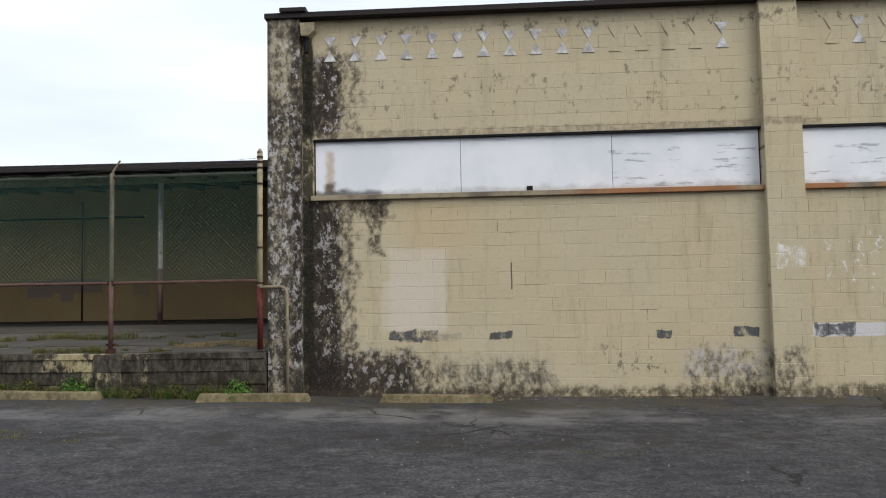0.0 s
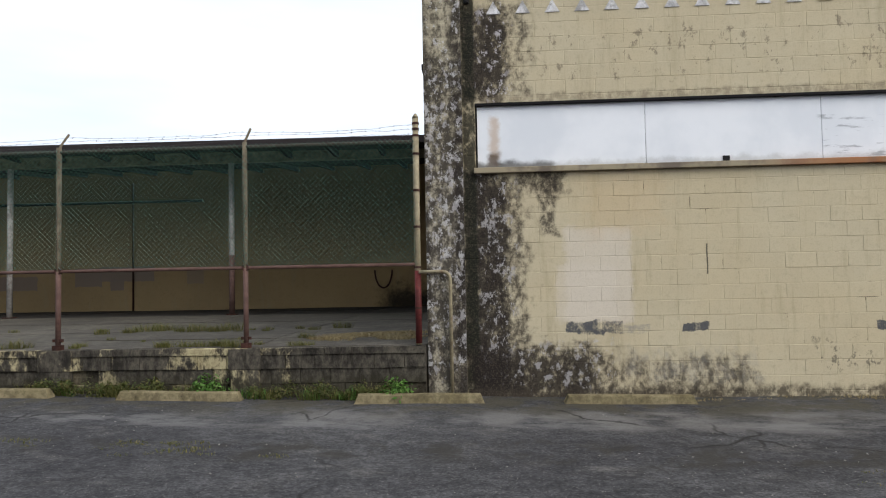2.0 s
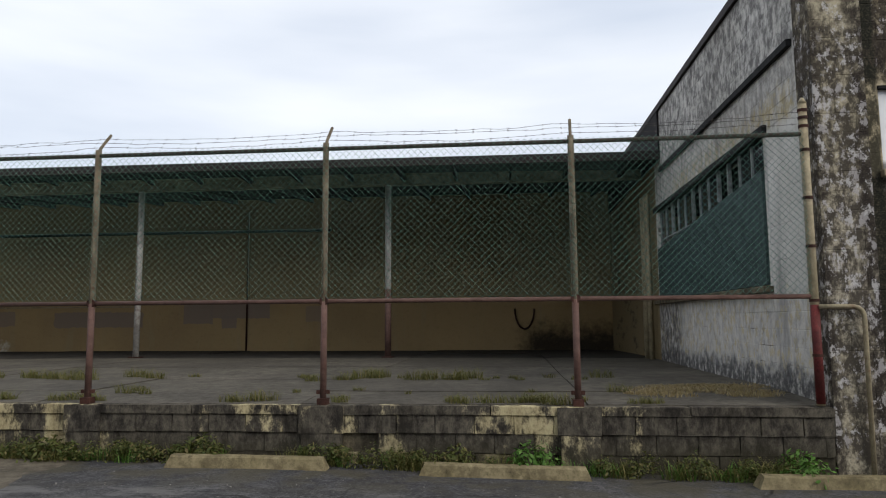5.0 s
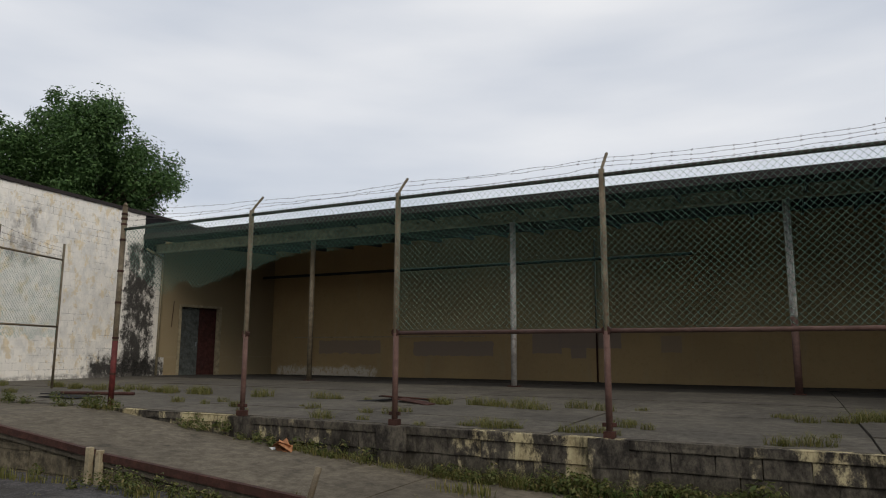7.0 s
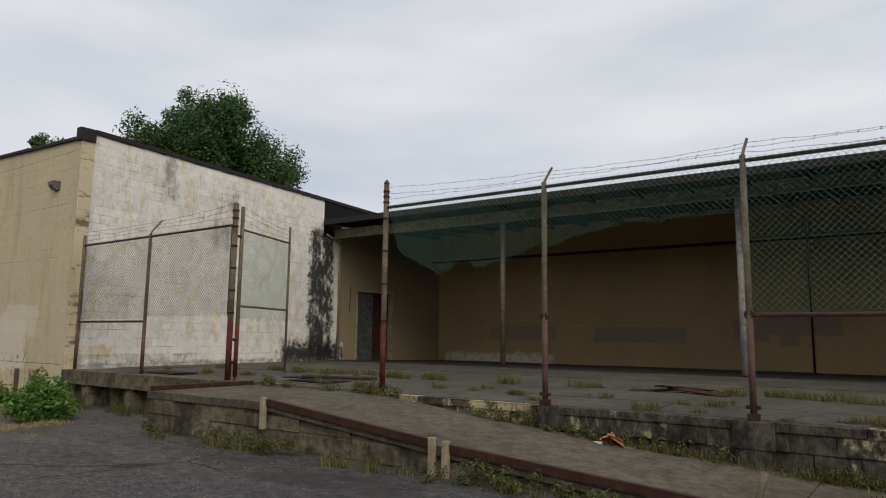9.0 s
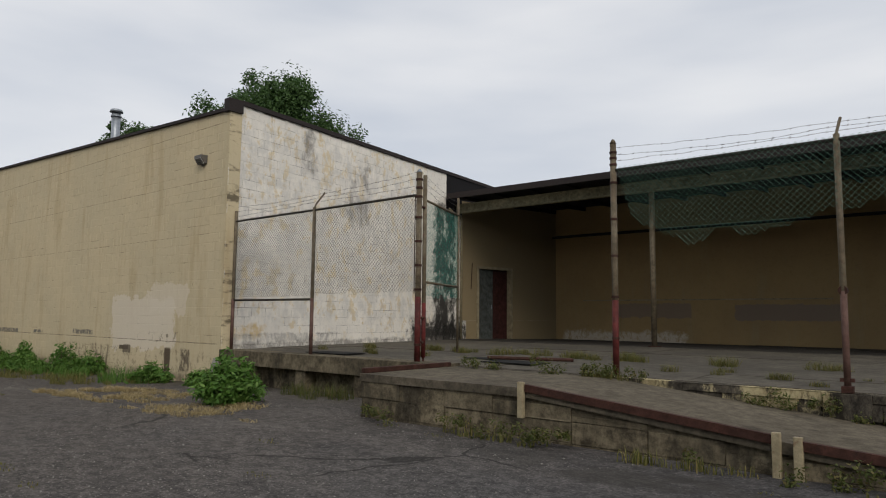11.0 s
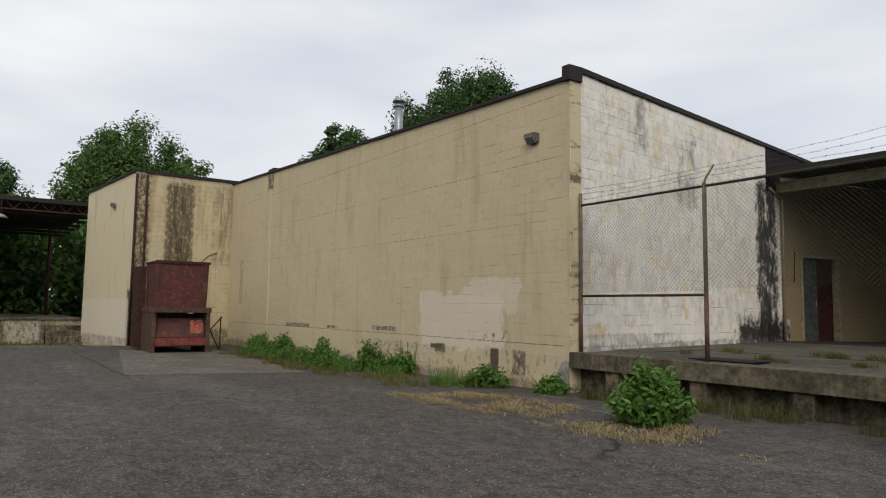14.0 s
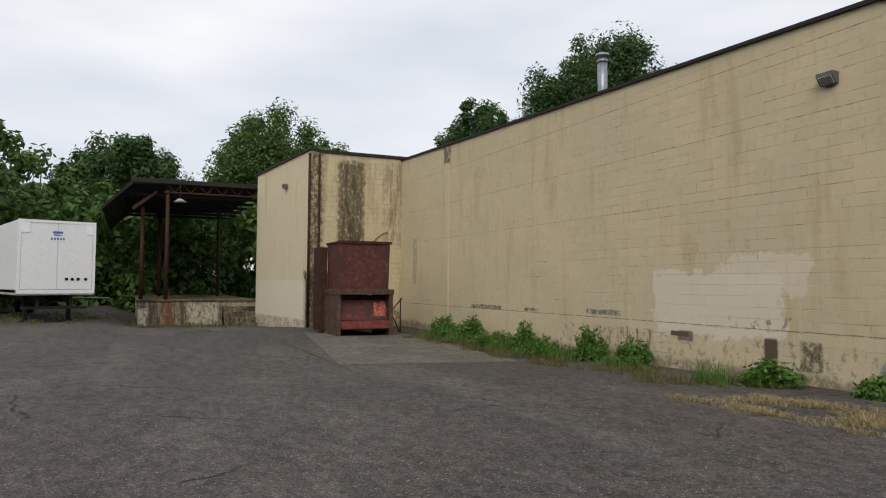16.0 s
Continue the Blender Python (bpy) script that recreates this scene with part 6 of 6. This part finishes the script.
def tree(at, height, crown_r, crown_low, mat, label, seed, clumps=90, per=90, leaf=0.32):
    """A tapered trunk with limbs and an uneven crown of leaf clumps."""
    rng = random.Random(seed)
    x, y, z = at
    e = tagged(empty("tree", at), label, "tree", group="trees behind the buildings")
    bm = bmesh.new()
    add_tube(bm, (x, y, z), (x + 0.2, y, z + height * 0.5), height * 0.018, 10, height * 0.012)
    add_tube(bm, (x + 0.2, y, z + height * 0.5), (x - 0.1, y + 0.2, z + height * 0.92), height * 0.012, 8, height * 0.003)
    under(part("trunk", bm, M_bark, None, smooth=True), e)
    limbs = bmesh.new()
    cl = []
    lobes = []
    for k in range(16):
        t = (k + 0.5) / 16
        a = k * 2.4 + rng.uniform(-0.5, 0.5)
        prof = math.sin(math.pi * (0.26 + 0.60 * (1 - t))) ** 0.7
        rr = crown_r * prof * (0.66 if k < 15 else 0.15) * rng.uniform(0.7, 1.15)
        lobes.append((Vector((x + rr * math.cos(a), y + rr * math.sin(a), z + crown_low + (height - crown_low) * (0.12 + 0.70 * t))), crown_r * rng.uniform(0.30, 0.46)))
    for k in range(clumps):
        lc, lr = lobes[k % 16]
        v = Vector((rng.gauss(0, 1), rng.gauss(0, 1), rng.gauss(0, 1))).normalized() * (rng.random() ** 0.4) * lr
        c = lc + Vector((v.x, v.y, v.z * 1.25))
        zz = c.z - z
        cl.append((c, crown_r * rng.uniform(0.09, 0.2)))
        if k % 4 == 0:
            add_tube(limbs, (x, y, z + zz * 0.75), c, height * 0.005, 5, height * 0.001)
    under(part("limbs", limbs, M_bark, None), e)
    under(leafy("crown", cl, mat, leaf, per, seed + 1), e)
    return e


tree((-122.0, 80.5, -2), 47.9, 17.9, 17, M_leaf, "tall dark green tree behind the yard building", 21, 760, 190, 0.34)
tree((-101.5, 43.5, -2), 29.3, 7.6, 10, M_leaf, "dark green tree behind the flat roof", 22, 300, 170, 0.25)
tree((-146.0, 23.6, -1), 32.4, 14.2, 8, M_leaf_b, "broad green tree behind the end building", 23, 420, 170, 0.34)
tree((-100.0, -0.8, -1), 18.2, 7.8, 3, M_leaf, "round dark tree beyond the far dock", 24, 340, 160, 0.25)
tree((-82.0, -6.5, -1), 12.0, 6.0, 2, M_leaf_b, "leafy green tree beyond the trailer", 25, 120, 110, 0.3)
tree((-66.0, -9.0, 0), 14.5, 3.6, 3, M_leaf_b, "sparse green tree at the edge of the yard", 26, 70, 90, 0.24)
tree((-74.0, -14.0, 0), 13.0, 6.0, 2, M_leaf, "dark leafy tree at the edge of the yard", 27, 120, 100, 0.3)

# thicket behind the dock
rngt = random.Random(31)
thick = []
for k in range(620):
    x, y = -70.6 - 13 * rngt.random() ** 1.5, rngt.uniform(-26, 24)
    thick.append((Vector((x, y, -0.3 + 7.0 * rngt.random() ** 1.3 + (-70 - x) * 0.12)), rngt.uniform(0.9, 1.6)))
tagged(leafy("thicket", thick, M_leaf_b, 0.30, 130, 32), "dense green undergrowth behind the far dock", "bushes", kind="stuff")
low = []
for k in range(90):
    x, y = rngt.uniform(-68, -60), rngt.uniform(-18, -5.5)
    low.append((Vector((x, y, rngt.uniform(0.0, 2.0))), rngt.uniform(0.6, 1.1)))
tagged(leafy("scrub", low, M_leaf_b, 0.2, 90, 33), "low green scrub beyond the trailer", "bushes", kind="stuff")


def bush(at, r, h, count, mat, label, seed, leaf=0.05):
    rng = random.Random(seed)
    x, y, z = at
    e = tagged(empty("bush", at), label, "bush", group="weeds along the yard wall")
    stems = bmesh.new()
    cl = []
    for k in range(count):
        a, d = rng.uniform(0, 6.28), r * math.sqrt(rng.random())
        top = Vector((x + d * math.cos(a), y + d * math.sin(a), z + h * (1 - 0.75 * (d / r) ** 1.8) * rng.uniform(0.6, 1.0)))
        add_tube(stems, (x + 0.3 * d * math.cos(a), y + 0.3 * d * math.sin(a), z - 0.03), top, 0.008, 4, 0.003)
        for q in range(3):
            t = 1 - 0.3 * q
            cl.append((Vector((x, y, z)).lerp(top, t) + Vector((rng.uniform(-0.06, 0.06), rng.uniform(-0.06, 0.06), 0)), 0.14 * (1 + 0.3 * q)))
    under(part("stems", stems, M_bark, None), e)
    under(leafy("leaves", cl, mat, leaf, 22, seed + 1), e)
    return e


def on_ground(x, y):
    return (x, y, ground_at(x, y))


bush(on_ground(-24.58, 8.5), 0.50, 0.82, 70, M_bush, "dense fresh green bush on the asphalt", 41)
for x, y, r, h, s in ((-29.6, 9.75, 0.42, 0.42, 42), (-27.9, 9.9, 0.25, 0.3, 43), (-33.2, 9.9, 0.4, 0.6, 44), (-34.6, 9.85, 0.45, 0.75, 45), (-37.4, 9.8, 0.35, 0.75, 46),
                      (-38.6, 9.5, 0.7, 0.5, 47), (-36.0, 9.4, 0.6, 0.5, 48), (-40.6, 9.8, 0.45, 0.8, 49), (-42.4, 9.7, 0.5, 0.75, 50), (-41.6, 9.6, 0.4, 0.6, 51)):
    bush(on_ground(x, y), r, h, 26, M_bush, "leafy green weeds at the foot of the wall", s)

rngg = random.Random(61)


def strip(n, x0, x1, y0, y1, zf, lo=0.4, hi=1.0):
    out = []
    for _ in range(n):
        x, y = rngg.uniform(x0, x1), rngg.uniform(y0, y1)
        if noise.noise(Vector((x * 0.8, y * 0.8, 9))) > -0.12:
            out.append((x, y, zf(x, y), rngg.uniform(lo, hi)))
    return out


deckz = lambda x, y: deck_at(y)
blades("weeds_kerb", strip(150, -21, -3.8, 10.42, 10.60, ground_at, 0.4, 1.1), M_grass, 0.20, 0.10, 60, "yellow-green weeds along the platform edge", 62, 0.0028, 1.3)
blades("weeds_kerb_green", strip(34, -16, -4, 10.42, 10.57, ground_at, 0.5, 1.0), M_bush, 0.18, 0.09, 36, "fresh green weeds along the platform edge", 63, 0.005, 1.1)
blades("weeds_joint_front", strip(44, -18.5, -4.5, 10.78, 11.1, deckz, 0.4, 1.1), M_grass, 0.13, 0.12, 170, "grass along the fence line on the platform", 64, 0.0025, 1.4)
blades("weeds_joint_middle", strip(46, -27, -4.5, 11.45, 12.1, deckz, 0.3, 1.0), M_grass, 0.13, 0.10, 120, "grass in a joint of the platform", 65, 0.0025, 1.4)
blades("weeds_joint_back", strip(90, -27, -5, 13.2, 13.95, deckz, 0.4, 1.2), M_grass, 0.15, 0.13, 130, "grass in a joint of the platform", 66, 0.003, 1.4)
blades("weeds_ramp", strip(60, -19.4, -13.4, 10.46, 10.60, lambda x, y: max(0.15, zt(x) + 0.09), 0.5, 1.1), M_grass, 0.16, 0.12, 40, "grass along the ramp and platform", 67, 0.005)
blades("weeds_ramp_foot", strip(40, -21.5, -13, 8.3, 8.5, ground_at, 0.4, 0.9), M_grass, 0.16, 0.12, 30, "grass at the foot of the ramp wall", 68, 0.005)
blades("weeds_ramp_end", strip(26, -13.9, -12.2, 8.7, 10.2, ground_at, 0.5, 1.2), M_grass, 0.2, 0.16, 50, "grass at the bottom of the ramp", 69, 0.006)
blades("dry_grass", strip(95, -29.4, -26.0, 7.3, 8.9, ground_at, 0.3, 1.2), M_dry, 0.07, 0.2, 130, "dry straw grass on the asphalt", 70, 0.0045, 2.4)
blades("dry_grass_bush", strip(60, -25.8, -22.4, 7.2, 8.5, ground_at, 0.3, 1.0), M_dry, 0.065, 0.25, 140, "dry straw grass before the bush", 71, 0.0045, 2.4)
blades("dry_grass_deck", strip(60, -5.2, -3.75, 11.3, 12.5, deckz, 0.5, 1.0), M_dry, 0.05, 0.24, 150, "dry straw on the platform corner", 72, 0.004, 1.6)
blades("yard_grass", strip(200, -43, -29, 8.2, 10.0, ground_at, 0.5, 1.1), M_grass, 0.2, 0.2, 70, "grass along the yard wall", 73, 0.004, 0.9)
blades("yard_grass_tall", strip(60, -42.5, -29.5, 8.9, 9.7, ground_at, 0.6, 1.2), M_bush, 0.36, 0.22, 60, "tall green grass at the yard wall", 74, 0.005, 0.7)
blades("under_slab_weeds", strip(40, -27.4, -21.9, 9.6, 10.15, ground_at, 0.5, 1.1), M_weed, 0.26, 0.16, 70, "green weeds under the slab edge", 75, 0.0035, 0.9)
blades("yard_tufts", strip(40, -40, -8, 3.5, 8.2, ground_at, 0.3, 0.8), M_grass, 0.05, 0.18, 40, "thin grass tufts in asphalt cracks", 76, 0.004, 1.2)
blades("weeds_crack", strip(60, -9.0, -4.6, 7.6, 8.1, ground_at, 0.3, 0.9), M_grass, 0.04, 0.16, 40, "thin weeds in a crumbled crack of the asphalt", 80, 0.003, 1.4)
blades("weeds_crack_east", strip(20, 0.2, 1.8, 6.9, 7.4, ground_at, 0.3, 0.7), M_grass, 0.03, 0.16, 26, "thin weeds in a crumbled crack of the asphalt", 86, 0.003, 1.4)
blades("apron_edge_grass", [(-34.6 - 0.25 * k, 4.05, ground_at(-34.6 - 0.25 * k, 4.05), 0.6) for k in range(38)], M_grass, 0.07, 0.12, 30, "grass along the apron edge", 77, 0.004, 1.0)
blades("far_grass", strip(120, -60, -50, -6, 5, ground_at, 0.6, 1.4), M_grass, 0.16, 0.3, 24, "rough grass before the far dock", 78, 0.012)
blades("wall_foot_moss", strip(50, -2.6, 9.0, 10.55, 10.78, ground_at, 0.3, 0.8), M_dry, 0.05, 0.16, 30, "short dead grass at the wall foot", 79, 0.004, 1.4)

# leafy weeds along the platform edge and the ramp
wcl = []
for k in range(330):
    x = rngg.uniform(-21.5, -3.7)
    if noise.noise(Vector((x * 0.7, 3.0, 1.0))) < -0.15:
        continue
    y = rngg.uniform(10.42, 10.60) if x > -13.3 else (rngg.uniform(8.3, 8.5) if rngg.random() < 0.5 else None)
    if y is None:
        y, z = rngg.uniform(10.45, 10.6), max(0.15, zt(x) + 0.1)
    else:
        z = ground_at(x, y)
    wcl.append((Vector((x, y, z + rngg.uniform(0.02, 0.16))), rngg.uniform(0.06, 0.13)))
tagged(leafy("kerb_weeds", wcl, M_weed, 0.020, 80, 90), "olive leafy weeds at the foot of the platform", "weeds", kind="stuff")

# broadleaf weeds along the platform edge
for x, y, r, h, s in ((-9.9, 10.5, 0.12, 0.30, 81), (-6.45, 10.5, 0.17, 0.36, 82), (-7.3, 10.5, 0.14, 0.24, 83), (-3.95, 10.5, 0.16, 0.42, 84), (-11.6, 10.5, 0.15, 0.22, 85)):
    bush((x, y, ground_at(x, y)), r, h, 7, M_bush if s in (82, 84) else M_weed, "small broadleaf weed beside the platform", s, 0.03)

# loose stones on the asphalt
sv, sf = [], []
for k in range(15000):
    if k < 2500:
        x, y = rngg.uniform(-22, 5), rngg.uniform(4.0, 10.0)
    else:
        x, y = rngg.uniform(-40, -17), rngg.uniform(-3.0, 9.0)
    if noise.noise(Vector((x * 0.5, y * 0.9, 2.0))) < -0.1:
        continue
    r = 0.0035 + 0.011 * rngg.random() ** 2.5
    z = ground_at(x, y) + r * 0.25
    a = rngg.uniform(0, 3.14)
    ca, sa, w = math.cos(a) * r, math.sin(a) * r, rngg.uniform(0.6, 1.0)
    b0 = len(sv)
    sv += [(x + ca, y + sa, z), (x - sa * w, y + ca * w, z), (x - ca, y - sa, z), (x + sa * w, y - ca * w, z), (x + ca * 0.2, y, z + r * 0.7), (x, y, z - r * 0.6)]
    sf += [(b0, b0 + 1, b0 + 4), (b0 + 1, b0 + 2, b0 + 4), (b0 + 2, b0 + 3, b0 + 4), (b0 + 3, b0, b0 + 4), (b0 + 1, b0, b0 + 5), (b0 + 2, b0 + 1, b0 + 5), (b0 + 3, b0 + 2, b0 + 5), (b0, b0 + 3, b0 + 5)]
sme = bpy.data.meshes.new("gravel")
sme.from_pydata(sv, [], sf)
sme.materials.append(worn("pale_gravel", (0.27, 0.255, 0.235), (0.19, 0.18, 0.165), (0.1, 0.1, 0.1), 9.0, vary=0.8))
tagged(new("gravel", sme), "loose pale gravel on the asphalt", "gravel", kind="stuff")

# ---- block faces of the walls ----
block_wall(wall_front, M_front, (-2.98, FY, 0), 0, 15.0, -0.166, lambda u: 5.93,
           holes=((0.15, 7.12, 3.03, 4.01), (7.08, 7.66, -1, 7), (7.66, 14.0, 3.03, 4.01)), near=(0.0, 7.1, 0.2, 2.9), seed=2)
block_wall(wall_corner, M_pilaster, (-3.5, 10.70 + PROUD, 0), 0, 0.52, -0.166, lambda u: 5.93, near=(0, 1, 0, 6), seed=3)
block_wall(wall_pilaster, M_front, (4.1, 10.70 + PROUD, 0), 0, 0.56, -0.166, lambda u: 5.93, seed=4)
block_wall(wall_side, M_side, (SIDE_X, 20.0, 0), -90, 8.9, -0.166, lambda u: 5.93, holes=((1.8, 7.85, 1.98, 3.86), (0, 2.25, 5.0, 7)), near=(2, 9, 0.7, 1.9), seed=5)
block_wall(wall_yard, M_left, (INNER_X, LEFT_Y + PROUD, 0), 0, INNER_X * -1 + LEFT_X, -0.2, lambda u: left_top(INNER_X + u), near=(10, 20, 0.2, 2.6), seed=6)
block_wall(wall_white, M_white, (-PROUD, 0.0, 0), 90, 9.73, -0.2, lambda u: 6.12, near=(0, 9, 0.8, 4.2), seed=7)
block_wall(wall_shed_yard, M_shed, (INNER_X - PROUD, SHED_Y + 0.03, 0), 90, 3.88, -0.2, lambda u: 6.78, seed=8)
